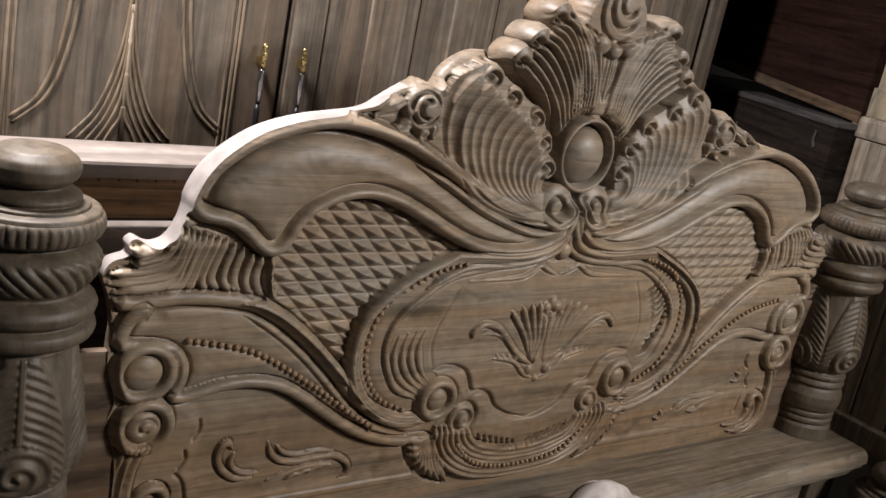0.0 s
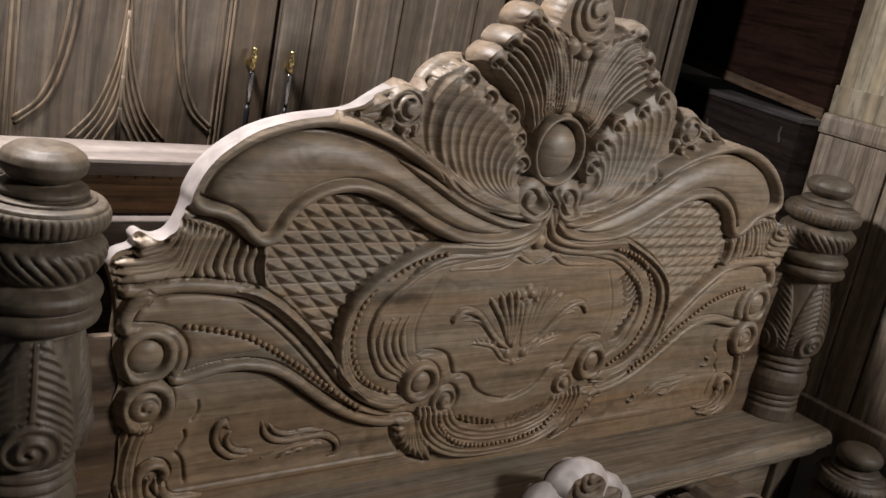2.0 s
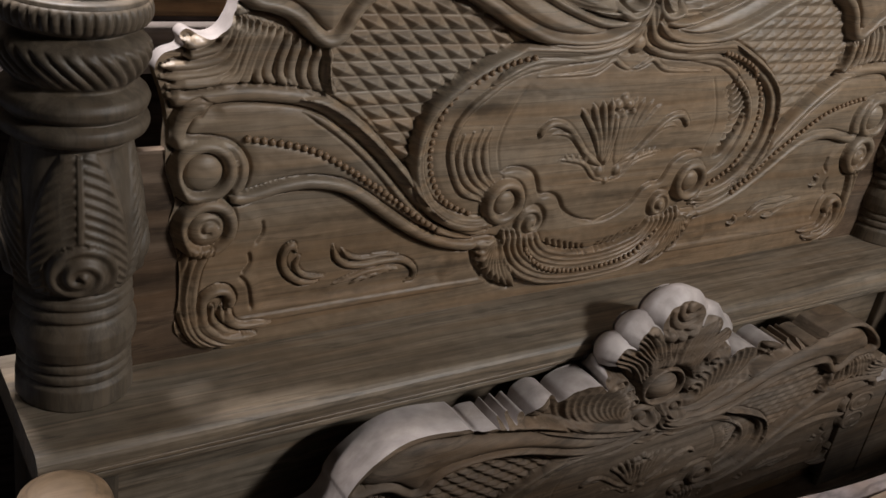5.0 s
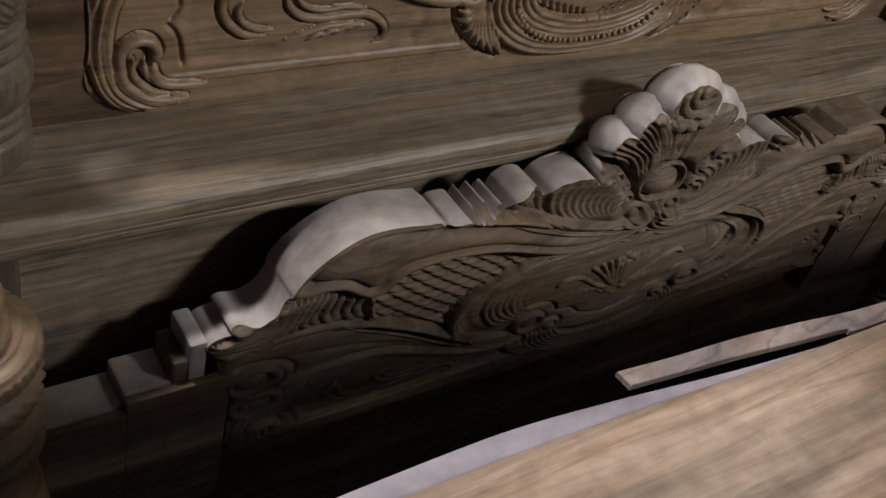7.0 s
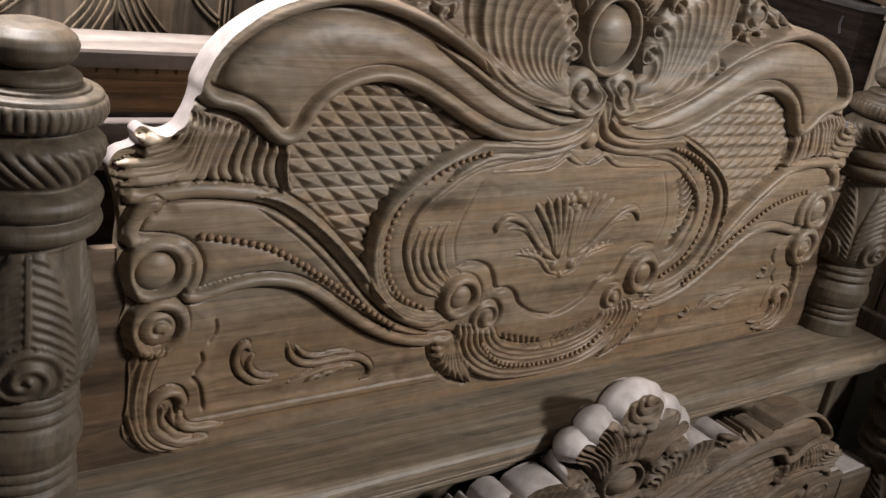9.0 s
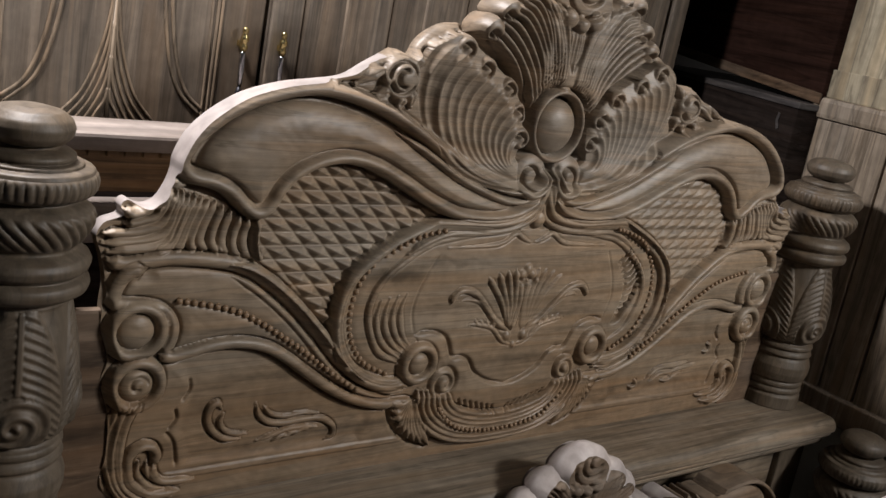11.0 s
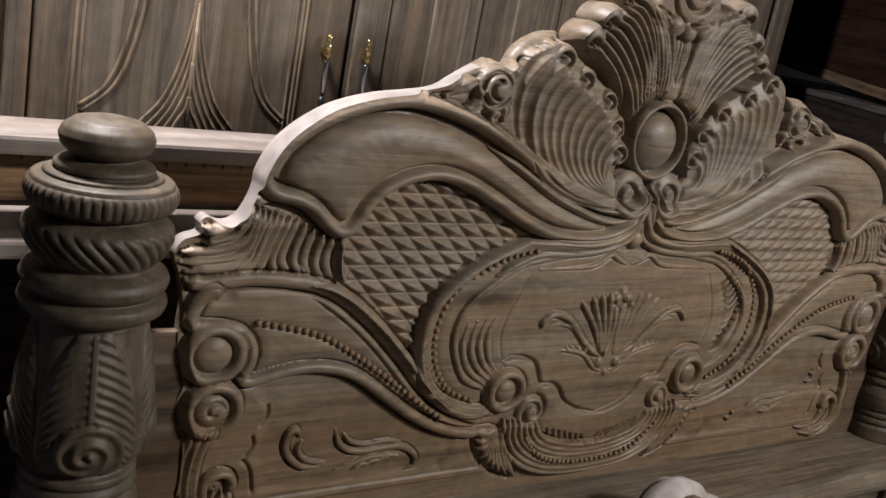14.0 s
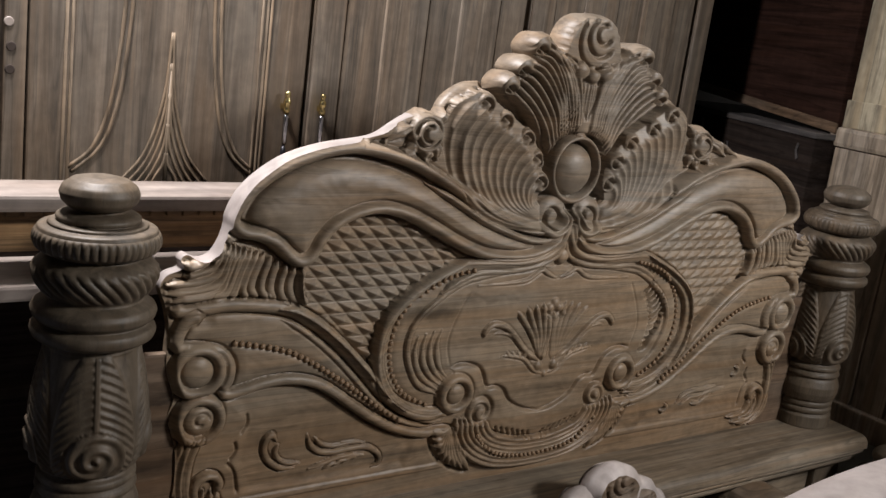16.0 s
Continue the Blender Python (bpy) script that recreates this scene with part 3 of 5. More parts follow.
    r.ridge(spline([(-0.19, 1.088), (-0.12, 1.090), (-0.075, 1.095), (-0.045, 1.112), (-0.03, 1.106), (-0.012, 1.098), (0, 1.097)], 50), 0.0050, 0.0115, 0.0025, 0.3)
    r.ridge(spline([(-0.17, 1.122), (-0.09, 1.122), (-0.045, 1.128), (-0.02, 1.140)], 40), 0.006, 0.0125, 0.001, 0.3)
    if right:
        outer = even(spline([(-0.268, 1.078), (-0.300, 1.050), (-0.316, 1.015), (-0.313, 0.980), (-0.290, 0.945)], 40), 12)
        inner_line = even(spline([(-0.246, 1.062), (-0.268, 1.030), (-0.279, 0.995), (-0.276, 0.965), (-0.262, 0.935)], 40), 12)
        for p, q in zip(outer, inner_line):
            q = q + (0.002, -0.012)
            r.cut(spline([p, (p + q) / 2 + (-0.004, -0.005), q], 10), 0.0036, 0.0150)
        r.cut(spline(inner_line, 40), 0.0030, 0.0045)
    else:
        r.flutes(spline([(-0.308, 1.000), (-0.312, 0.972), (-0.302, 0.938), (-0.280, 0.912), (-0.252, 0.893)], 30), spline([(-0.258, 1.010), (-0.266, 0.985), (-0.262, 0.958), (-0.252, 0.934), (-0.236, 0.916)], 30), 4, 0.0062, 0.0105, 0.45, 0.002, 0.0020)
    r.cut(spline(FIELD, 40), 0.0024, 0.0035)
    cloud = np.vstack([spline(CLOUD, 70), [(0.1, 0.818), (0.1, 0.77), (0.001, 0.77), (-0.06, 0.775), (-0.12, 0.80), (-0.16, 0.86), (-0.20, 0.91)]])
    r.h = np.where(r.inside(cloud), np.maximum(r.h, 0.009 + 0.004 * smooth01(0, 0.02, r.depth_in(cloud, 0.02))), r.h)
    r.cut(spline(CLOUD, 70) + (0.003, 0.003), 0.0038, 0.010)
    # flower spray in the middle
    for tip, mid in (((-0.088, 1.032), (-0.052, 0.99)), ((-0.066, 1.040), (-0.040, 0.99)), ((-0.046, 1.044), (-0.028, 0.99)), ((-0.028, 1.046), (-0.017, 0.99)), ((-0.010, 1.020), (-0.006, 0.985))):
        r.ridge(spline([(-0.012, 0.93), mid, tip], 24), 0.0062, 0.0145 if right else 0.0185, 0.0010 if right else 0.0035, 0.08, 0.0095 if right else 0.006)
    r.ridge(spline([(-0.018, 0.928), (-0.055, 0.95), (-0.09, 0.985), (-0.115, 1.005), (-0.143, 1.011), (-0.160, 1.000), (-0.164, 0.988)], 40), 0.0064, 0.0185, 0.003, 0.08, 0.005)
    r.ridge(spline([(-0.03, 0.932), (-0.07, 0.962), (-0.10, 0.986), (-0.125, 0.993), (-0.143, 0.990)], 30), 0.004, 0.013, 0.002, 0.2)
    r.ridge(spline([(0, 0.898), (-0.03, 0.910), (-0.056, 0.934), (-0.085, 0.943), (-0.115, 0.946)], 30), 0.005, 0.014, 0.003, 0.2)
    for k in range(4):
        r.ridge(spline([(-0.052 - 0.013 * k, 0.936 + 0.002 * k), (-0.062 - 0.014 * k, 0.950 + 0.002 * k)], 6), 0.0035, 0.012, 0.002, 0.2)
    r.boss((-0.020, 0.918), 0.0125, 0.020)
    r.boss((0, 0.899), 0.008, 0.016)
    for c, q in (((-0.012, 1.036), 0.011), ((0, 1.02), 0.010), ((0, 1.046), 0.012), ((-0.024, 1.024), 0.008)):
        r.boss(c, q, 0.020)
    r.cut(spline([(-0.02, 1.03), (-0.008, 1.022), (0, 1.03)], 12), 0.002, 0.006)
    # lower swag
    r.flutes(spline(SWAG_OUT, 40), spline(SWAG_IN, 40), 7, 0.0066, 0.021, 0.04, 0.0, 0.003)
    for k in range(7):
        c = np.array((-0.105 + 0.014 * k, 0.802 - 0.0036 * k))
        r.cut(spline([c, c + (0.010, -0.018)], 6), 0.0028, 0.008)
    fan_edge = even(spline([(-0.250, 0.812), (-0.243, 0.782), (-0.222, 0.752), (-0.190, 0.730), (-0.152, 0.716)], 40), 9)
    r.cut(spline(fan_edge, 40) + (-0.004, -0.003), 0.0045, 0.010)
    for q in fan_edge:
        r.ridge(spline([(-0.206, 0.812), (np.array((-0.206, 0.79)) + q) / 2, q], 14), 0.0075, 0.016, 0.003, 0.25)
    # round rosettes
    r.dish((-0.211, 0.881), 0.042, 0.010)
    r.ring((-0.211, 0.881), 0.031, 0.0095, 0.026)
    r.boss((-0.211, 0.881), 0.020, 0.016, base=0.008)
    r.curl((-0.146, 0.838), 0.031, 0.030, -1, 2.0)
    for c, big in (((-0.716, 0.976), 1.0), ((-0.708, 0.894), 0.95)):
        r.dish(c, 0.046 * big, 0.006)
        r.ring(c, 0.037 * big, 0.0098, 0.027)
        r.boss(c, 0.0265 * big, 0.022, base=0.004)
    a = np.linspace(0, 5.5, 30)
    r.cut(np.stack([-0.708 + 0.016 * (1 - a / 7) * np.cos(a), 0.894 + 0.016 * (1 - a / 7) * np.sin(a)], 1), 0.003, 0.008)
    # stem and volute at the lower corner
    r.flutes(spline([(-0.730, 0.862), (-0.736, 0.836), (-0.738, 0.786), (-0.726, 0.738), (-0.702, 0.708), (-0.668, 0.699)], 40), spline([(-0.700, 0.866), (-0.716, 0.830), (-0.720, 0.778), (-0.706, 0.732), (-0.674, 0.709), (-0.633, 0.703)], 40), 3, 0.0070, 0.017, 0.10, 0.0, 0.006)
    r.ridge(spline([(-0.671, 0.764), (-0.664, 0.776), (-0.672, 0.790), (-0.688, 0.793), (-0.704, 0.782), (-0.706, 0.762), (-0.697, 0.735), (-0.664, 0.713), (-0.622, 0.710)], 50), 0.0078, 0.018, 0.006, 0.06)
    for line in ([(-0.690, 0.770), (-0.690, 0.748), (-0.670, 0.726), (-0.645, 0.718)], [(-0.678, 0.768), (-0.676, 0.752), (-0.660, 0.734), (-0.642, 0.727)]):
        r.ridge(spline(line, 24), 0.0058, 0.013, 0.005, 0.35)
    r.ridge(spline([(-0.668, 0.762), (-0.664, 0.744), (-0.648, 0.730), (-0.600, 0.726)], 24), 0.0065, 0.014, 0.004, 0.1)
    for seg in ([(-0.623, 0.891), (-0.621, 0.873), (-0.632, 0.857)], [(-0.641, 0.845), (-0.638, 0.828), (-0.649, 0.812)], [(-0.652, 0.809), (-0.638, 0.790), (-0.630, 0.751)]):
        r.cut(spline(seg, 20), 0.0028, 0.006)
    # scrolls in the lower field
    if right:
        for line in ([(-0.367, 0.771), (-0.378, 0.768), (-0.386, 0.776), (-0.380, 0.786)], [(-0.415, 0.782), (-0.440, 0.800), (-0.470, 0.806), (-0.505, 0.806), (-0.545, 0.812)], [(-0.430, 0.776), (-0.458, 0.790), (-0.490, 0.792), (-0.520, 0.798), (-0.575, 0.803)],
                     [(-0.468, 0.774), (-0.492, 0.774), (-0.508, 0.784), (-0.535, 0.788)], [(-0.590, 0.832), (-0.604, 0.832), (-0.608, 0.846), (-0.598, 0.850)]):
            r.ridge(spline(line, 30), 0.0052, 0.0045, 0.0035, 0.15, -0.004)
    else:
        r.ridge(spline([(-0.566, 0.835), (-0.574, 0.846), (-0.584, 0.840), (-0.587, 0.822), (-0.577, 0.801), (-0.555, 0.785), (-0.527, 0.780)], 40), 0.0060, 0.0040, 0.0035, 0.15, -0.004)
        r.ridge(spline([(-0.560, 0.828), (-0.566, 0.815), (-0.556, 0.798), (-0.538, 0.790), (-0.515, 0.788)], 30), 0.0045, 0.0030, 0.003, 0.2, -0.004)
        r.ridge(spline([(-0.508, 0.838), (-0.500, 0.818), (-0.482, 0.803), (-0.455, 0.797), (-0.42, 0.799), (-0.387, 0.797), (-0.362, 0.782), (-0.358, 0.764), (-0.372, 0.757)], 50), 0.0055, 0.0035, 0.0035, 0.12, -0.004)
        r.ridge(spline([(-0.494, 0.832), (-0.480, 0.817), (-0.455, 0.809), (-0.42, 0.811), (-0.39, 0.806)], 30), 0.004, 0.0025, 0.0025, 0.2, -0.004)
        r.ridge(spline([(-0.50, 0.772), (-0.475, 0.778), (-0.45, 0.785), (-0.42, 0.786), (-0.39, 0.782)], 30), 0.0045, 0.0040, 0.002, 0.2, -0.004)
        for k in range(3):
            r.ridge(spline([(-0.47 + 0.018 * k, 0.768 + 0.003 * k), (-0.455 + 0.018 * k, 0.776 + 0.003 * k), (-0.44 + 0.018 * k, 0.774 + 0.003 * k)], 10), 0.004, 0.0040, 0.0015, 0.2, -0.004)
    # side shells
    ds = r.depth_in(SHELL_POLY, 0.09)
    shell = r.inside(SHELL_POLY)
    lip = spline([(-0.250, 1.436), (-0.208, 1.425), (-0.170, 1.402), (-0.122, 1.374), (-0.092, 1.335), (-0.076, 1.290), (-0.080, 1.252)], 50)
    rise = np.zeros_like(r.h)
    w, d, along = r.distance(lip, 0.13)
    rise[w] = np.exp(-(d / 0.055) ** 2)
    r.h = np.where(shell, 0.012 + 0.014 * smooth01(0, 0.035, ds) + 0.016 * rise, r.h)
    tips = even(spline([(-0.236, 1.428), (-0.184, 1.395), (-0.128, 1.366), (-0.098, 1.326), (-0.083, 1.283)], 40), 12)
    first = spline([(-0.236, 1.428), (-0.268, 1.412), (-0.288, 1.368), (-0.283, 1.315), (-0.258, 1.268), (-0.214, 1.230), (-0.148, 1.206), (-0.075, 1.200)], 40)
    last = spline([(-0.083, 1.283), (-0.095, 1.277), (-0.103, 1.268), (-0.106, 1.258), (-0.105, 1.249), (-0.100, 1.240), (-0.092, 1.234), (-0.082, 1.230)], 40)
    a, b = even(first, 30), even(last, 30)
    near = np.full(r.h.shape, 1.0)
    for k in range(12):
        t = (k / 11) ** 0.9
        line = a + (b - a) * t
        line += (tips[k] - line[0]) * np.linspace(1, 0, 30)[:, None] ** 2
        w, d, along = r.distance(line, 0.012)
        near[w] = np.minimum(near[w], d + 0.010 * smooth01(0.10, 0.0, along))
    r.h = np.where(shell, r.h + 0.0055 * np.clip(1 - near / 0.0080, 0, 1) ** 1.5, r.h)
    for c in ((-0.231, 1.420), (-0.185, 1.392), (-0.130, 1.364), (-0.100, 1.325), (-0.085, 1.284)):
        r.boss(c, 0.0185, 0.009, base=0.032)
        r.cut(spline([(c[0] - 0.013, c[1] - 0.001), (c[0] - 0.004, c[1] + 0.008), (c[0] + 0.007, c[1] + 0.004), (c[0] + 0.008, c[1] - 0.006), (c[0] + 0.001, c[1] - 0.009)], 18) + (0, -0.002), 0.0034, 0.016)
    gap = spline([(-0.226, 1.452), (-0.200, 1.434), (-0.160, 1.412), (-0.112, 1.380), (-0.083, 1.340), (-0.066, 1.296)], 40)
    # crest fan
    fan = r.inside(FAN_POLY)
    r.h = np.where(fan, 0.012 + 0.02 * smooth01(1.36, 1.52, Z), r.h)
    first = spline([(-0.074, 1.328), (-0.098, 1.372), (-0.132, 1.410), (-0.168, 1.436), (-0.192, 1.452)], 40)
    second = spline([(-0.052, 1.36), (-0.066, 1.41), (-0.096, 1.452), (-0.13, 1.480), (-0.165, 1.487)], 40)
    third = spline([(-0.034, 1.372), (-0.040, 1.425), (-0.062, 1.475), (-0.095, 1.515), (-0.135, 1.526)], 40)
    fourth = spline([(-0.016, 1.376), (-0.018, 1.42), (-0.028, 1.465), (-0.045, 1.495), (-0.062, 1.512)], 40)
    low, cut = (0.024, 0.0018) if right else (0.012, 0.005)
    r.flutes(first, second, 5, 0.0066, 0.036, 0.1, low, cut)
    r.flutes(second, third, 5, 0.0066, 0.040, 0.1, low, cut)
    r.flutes(third, fourth, 4, 0.0075, 0.040, 0.1, low, cut)
    r.cut(gap, 0.0075, 0.024)
    r.ridge(spline([(0, 1.36), (0, 1.43), (0, 1.490)], 20), 0.024, 0.036, 0.0, 0.25, 0.024)
    for c in ((-0.186, 1.455), (-0.162, 1.488), (-0.130, 1.527)):
        r.boss(c, 0.019, 0.011, base=0.032)
        r.cut(spline([(c[0] + 0.013, c[1] - 0.012), (c[0] - 0.002, c[1] - 0.004), (c[0] - 0.008, c[1] - 0.013)], 14), 0.0040, 0.018)
    for k in range(3):
        r.cut(spline([(-0.002 - 0.008 * k, 1.472 - 0.004 * k), (-0.004 - 0.006 * k, 1.44), (-0.003 - 0.002 * k, 1.40 + 0.006 * k)], 14), 0.0018, 0.0035)
    for c, q in (((-0.030, 1.492), 0.018), ((0.0, 1.484), 0.016)):
        r.boss(c, q, 0.016, base=0.030)
    # top rosette
    r.boss((0, 1.537), 0.060, 0.020, base=0.014)
    for mx, mz, q, a0, a1 in ((0.010, 1.545, 0.050, 1.9, 5.3), (0.014, 1.552, 0.034, 1.7, 5.6), (0.018, 1.558, 0.018, 1.2, 6.0)):
        a = np.linspace(a0, a1, 30)
        r.cut(np.stack([mx + q * np.cos(a), mz + q * np.sin(a)], 1) * flip, 0.0036, 0.010)
    # side roses with leaves
    c = np.array((-0.340, 1.362))
    for p, q, w in (((-0.455, 1.347), (-0.392, 1.372), 0.013), ((-0.420, 1.345), (-0.366, 1.372), 0.012), ((-0.382, 1.330), (-0.352, 1.334), 0.015), ((-0.338, 1.312), (-0.332, 1.336), 0.014), ((-0.306, 1.402), (-0.322, 1.372), 0.013), ((-0.312, 1.318), (-0.322, 1.345), 0.012)):
        m = (np.array(p) + q) / 2 + (0.002, 0.004)
        r.ridge(spline([p, m, q], 14), w, 0.030, 0.002, 0.5, 0.014)
        r.cut(spline([p, m, q], 14), 0.0020, 0.003)
    r.boss(c, 0.034, 0.022, base=0.018)
    for q, a0, a1 in ((0.0245, 0.2, 3.3), (0.0235, 3.5, 5.9), (0.013, 1.2, 5.0)):
        a = np.linspace(a0, a1, 22)
        r.cut(np.stack([c[0] + q * np.cos(a), c[1] + q * np.sin(a)], 1), 0.0030, 0.011)
    # central boss and paired volutes
    r.dish((0, 1.307), 0.060, 0.003)
    a = np.linspace(np.pi / 2 - 0.3, 3 * np.pi / 2 + 0.3, 50)
    r.ridge(np.stack([0.056 * np.cos(a), 1.307 + 0.060 * np.sin(a)], 1), 0.0085, 0.034, 0.004)
    r.boss((0, 1.305), 0.0470, 0.031, 1.04, 0.010)
    r.boss((-0.043, 1.218), 0.039, 0.018, base=0.020)
    a = np.linspace(0, 2.5 * np.pi, 48)
    q = 0.031 * (1 - 0.72 * a / a[-1])
    r.cut(np.stack([-0.043 + q * np.cos(0.6 - a), 1.218 + q * np.sin(0.6 - a)], 1), 0.0036, 0.012)
    r.boss((0, 1.139), 0.016, 0.020, 1.1)
    # the crest lies deeper than the mouldings round it
    zone = np.vstack([spline(RIM, 110)[52:], [(0.2, 1.216), (0.2, 1.64), (-0.44, 1.64)]])
    r.h -= 0.024 * smooth01(0.0, 0.018, r.depth_in(zone, 0.05))
    # the panel below the hood is carved flatter than the crest
    panel = np.vstack([spline(HOOK, 120)[::-1], [(-0.82, 1.12), (-0.82, 0.60), (0.2, 0.60), (0.2, 1.20)]])
    r.h *= np.where((r.h > 0) & ~lat, 1 - 0.36 * smooth01(0.010, 0.034, r.depth_in(panel, 0.04)), 1)
    # the flanks die away into the backing beside the rosettes
    w, d, along = r.distance(OUT_LEFT[26:150], 0.03)
    r.h[w] = np.where((r.X[w] < -0.64) & (r.Z[w] < 1.06), np.where(r.h[w] > 0, r.h[w] * smooth01(-0.002, 0.013, d), r.h[w]), r.h[w])
    # hand-tool unevenness
    r.h += 0.0002 * np.sin(X * 190 + 3 * np.sin(Z * 70)) * np.sin(Z * 210 + 2 * np.sin(X * 60))
    return r


def board_parts(owner, step, to_world, thick, regions, front_mat, edge_mat, crest_mat, names, dome=0.0, soft_rim=2, right_mat=None, outline=None, crest_thick=0.0):
    """Cuts a carved board from the relief: front faces by region, the sawn edge and the back."""
    r, other = carve(step), carve(step, True)
    middle = (r.h[-1] + other.h[-1]) / 2
    r.h[-1] = other.h[-1] = middle
    full_x = np.r_[r.xs, -r.xs[-2::-1]]
    h = np.vstack([r.h, other.h[-2::-1]])
    X, Z = np.meshgrid(full_x, r.zs, indexing="ij")
    left = (OUT_LEFT if outline is None else outline).copy()
    left[0, 0] = left[-1, 0] = 0.0
    ring = mirror_line(left)
    cx, cz = (r.X[1:, 1:] + r.X[:-1, :-1]) / 2, (r.Z[1:, 1:] + r.Z[:-1, :-1]) / 2
    probe = Relief(step)
    probe.X, probe.Z = cx, cz
    cells_half = probe.inside(np.vstack([left, [(0.01, left[-1, 1]), (0.01, 0.688)]]))
    for _ in range(6):
        # cells that touch at a corner alone are joined, so that the rim is one loop
        p, q, u, v = cells_half[:-1, :-1], cells_half[1:, 1:], cells_half[1:, :-1], cells_half[:-1, 1:]
        pinch = (p & q & ~u & ~v) | (u & v & ~p & ~q)
        for part_of in (p, q, u, v):
            part_of |= pinch
    owner_half = np.zeros(cells_half.shape, int)
    for k, poly in enumerate(regions):
        owner_half[cells_half & probe.inside(poly)] = k + 1
    cells = np.vstack([cells_half, cells_half[::-1]])
    tag = np.vstack([owner_half, np.where(owner_half[::-1] > 0, owner_half[::-1] + 100, 0)])
    # border vertices slide onto the true outline
    count = np.zeros(X.shape, int)
    for di in (0, 1):
        for dk in (0, 1):
            count[di:X.shape[0] - 1 + di, dk:X.shape[1] - 1 + dk] += cells
    border = np.argwhere((count > 0) & (count < 4))
    closed = np.vstack([ring, ring[:1]])
    seg_a, seg_d = closed[:-1], np.diff(closed, axis=0)
    len2 = np.maximum((seg_d ** 2).sum(1), 1e-12)
    for i, k in border:
        p = np.array((X[i, k], Z[i, k]))
        t = np.clip(((p - seg_a) * seg_d).sum(1) / len2, 0, 1)
        q = seg_a + t[:, None] * seg_d
        d = ((q - p) ** 2).sum(1)
        j = d.argmin()
        if d[j] < (1.6 * step) ** 2:
            X[i, k], Z[i, k] = q[j]
    # the carving eases off next to the sawn edge
    rim_zone = (count > 0) & (count < 4)
    for _ in range(3):
        grown = rim_zone.copy()
        grown[1:], grown[:-1] = grown[1:] | rim_zone[:-1], grown[:-1] | rim_zone[1:]
        grown[:, 1:], grown[:, :-1] = grown[:, 1:] | rim_zone[:, :-1], grown[:, :-1] | rim_zone[:, 1:]
        rim_zone = grown
    inside = count > 0
    for _ in range(4):
        total, weight = np.zeros_like(h), np.zeros_like(h)
        for di in (-1, 0, 1):
            for dk in (-1, 0, 1):
                ok = np.roll(inside, (di, dk), (0, 1))
                total += np.where(ok, np.roll(h, (di, dk), (0, 1)), 0)
                weight += ok
        h = np.where(rim_zone & inside, total / np.maximum(weight, 1), h)
    idx = np.arange(X.size).reshape(X.shape)
    quads = np.stack([idx[:-1, :-1], idx[1:, :-1], idx[1:, 1:], idx[:-1, 1:]], -1)
    edges = {}
    for a, b, c, d in quads[cells].tolist():
        for e in ((a, b), (b, c), (c, d), (d, a)):
            if (e[1], e[0]) in edges:
                del edges[(e[1], e[0])]
            else:
                edges[e] = 1
    order = dict(edges.keys())
    start = next(iter(order))
    loop, v = [start], order[start]
    while v != start and v in order and len(loop) <= len(order):
        loop.append(v)
        v = order[v]
    flat = h.ravel()
    rim = flat[loop]
    flat[loop] = sum(np.roll(rim, k) for k in range(-soft_rim, soft_rim + 1)) / (2 * soft_rim + 1)
    h = flat.reshape(X.shape)
    P = to_world(X.ravel(), -h.ravel(), Z.ravel())
    done = {}
    for code in np.unique(tag[cells]):
        q = quads[cells & (tag == code)]
        used, inv = np.unique(q, return_inverse=True)
        me = bpy.data.meshes.new(names[code % 100])
        me.from_pydata(P[used].tolist(), [], inv.reshape(-1, 4).tolist())
        me.polygons.foreach_set("use_smooth", [True] * len(me.polygons))
        done[code] = place(names[code % 100], me, front_mat, owner)
    # edge strip
    xs, zs, hs = X.ravel()[loop], Z.ravel()[loop], h.ravel()[loop]
    n = len(loop)
    deep = thick + crest_thick * smooth01(1.345, 1.42, zs)
    levels = [-hs + k * (deep + hs) for k in (0.0, 0.14, 0.36, 0.64, 0.90, 1.0)]
    tx, tz = np.roll(xs, -3) - np.roll(xs, 3), np.roll(zs, -3) - np.roll(zs, 3)
    tl = np.maximum(np.hypot(tx, tz), 1e-9)
    swell = (0.007 + dome) * smooth01(1.37, 1.42, zs)
    V = np.vstack([to_world(xs + k * swell * tz / tl, lv, zs - k * swell * tx / tl) for lv, k in zip(levels, (0, 0.6, 1.0, 0.8, 0.1 if dome else 0.7, -1.2 if dome else 0.0))])
    upper = zs > 0.70
    crest = upper & (abs(xs) <= 0.365)
    for pname, keep, mat in (("sawn_edge", upper & (xs < -0.365) & (zs > 1.115), edge_mat), ("sawn_edge", upper & (xs > 0.365) & (zs > 1.115), right_mat or edge_mat), ("side_edge", upper & (xs < 0) & (zs <= 1.115), front_mat), ("side_edge", upper & (xs > 0) & (zs <= 1.115), front_mat), ("crest_edge", crest, crest_mat), ("foot_edge", ~upper, front_mat)):
        F = []
        for lv in range(len(levels) - 1):
            for i in np.flatnonzero(keep).tolist():
                j = (i + 1) % n
                F.append((lv * n + i, lv * n + n + i, lv * n + n + j, lv * n + j))
        used, inv = np.unique(np.array(F), return_inverse=True)
        me = bpy.data.meshes.new(pname)
        me.from_pydata(V[used].tolist(), [], inv.reshape(-1, 4).tolist())
        me.polygons.foreach_set("use_smooth", [True] * len(F))
        place(pname, me, mat, owner, "pale sanded edge" if mat is SANDED else "")
    me = bpy.data.meshes.new("back_face")
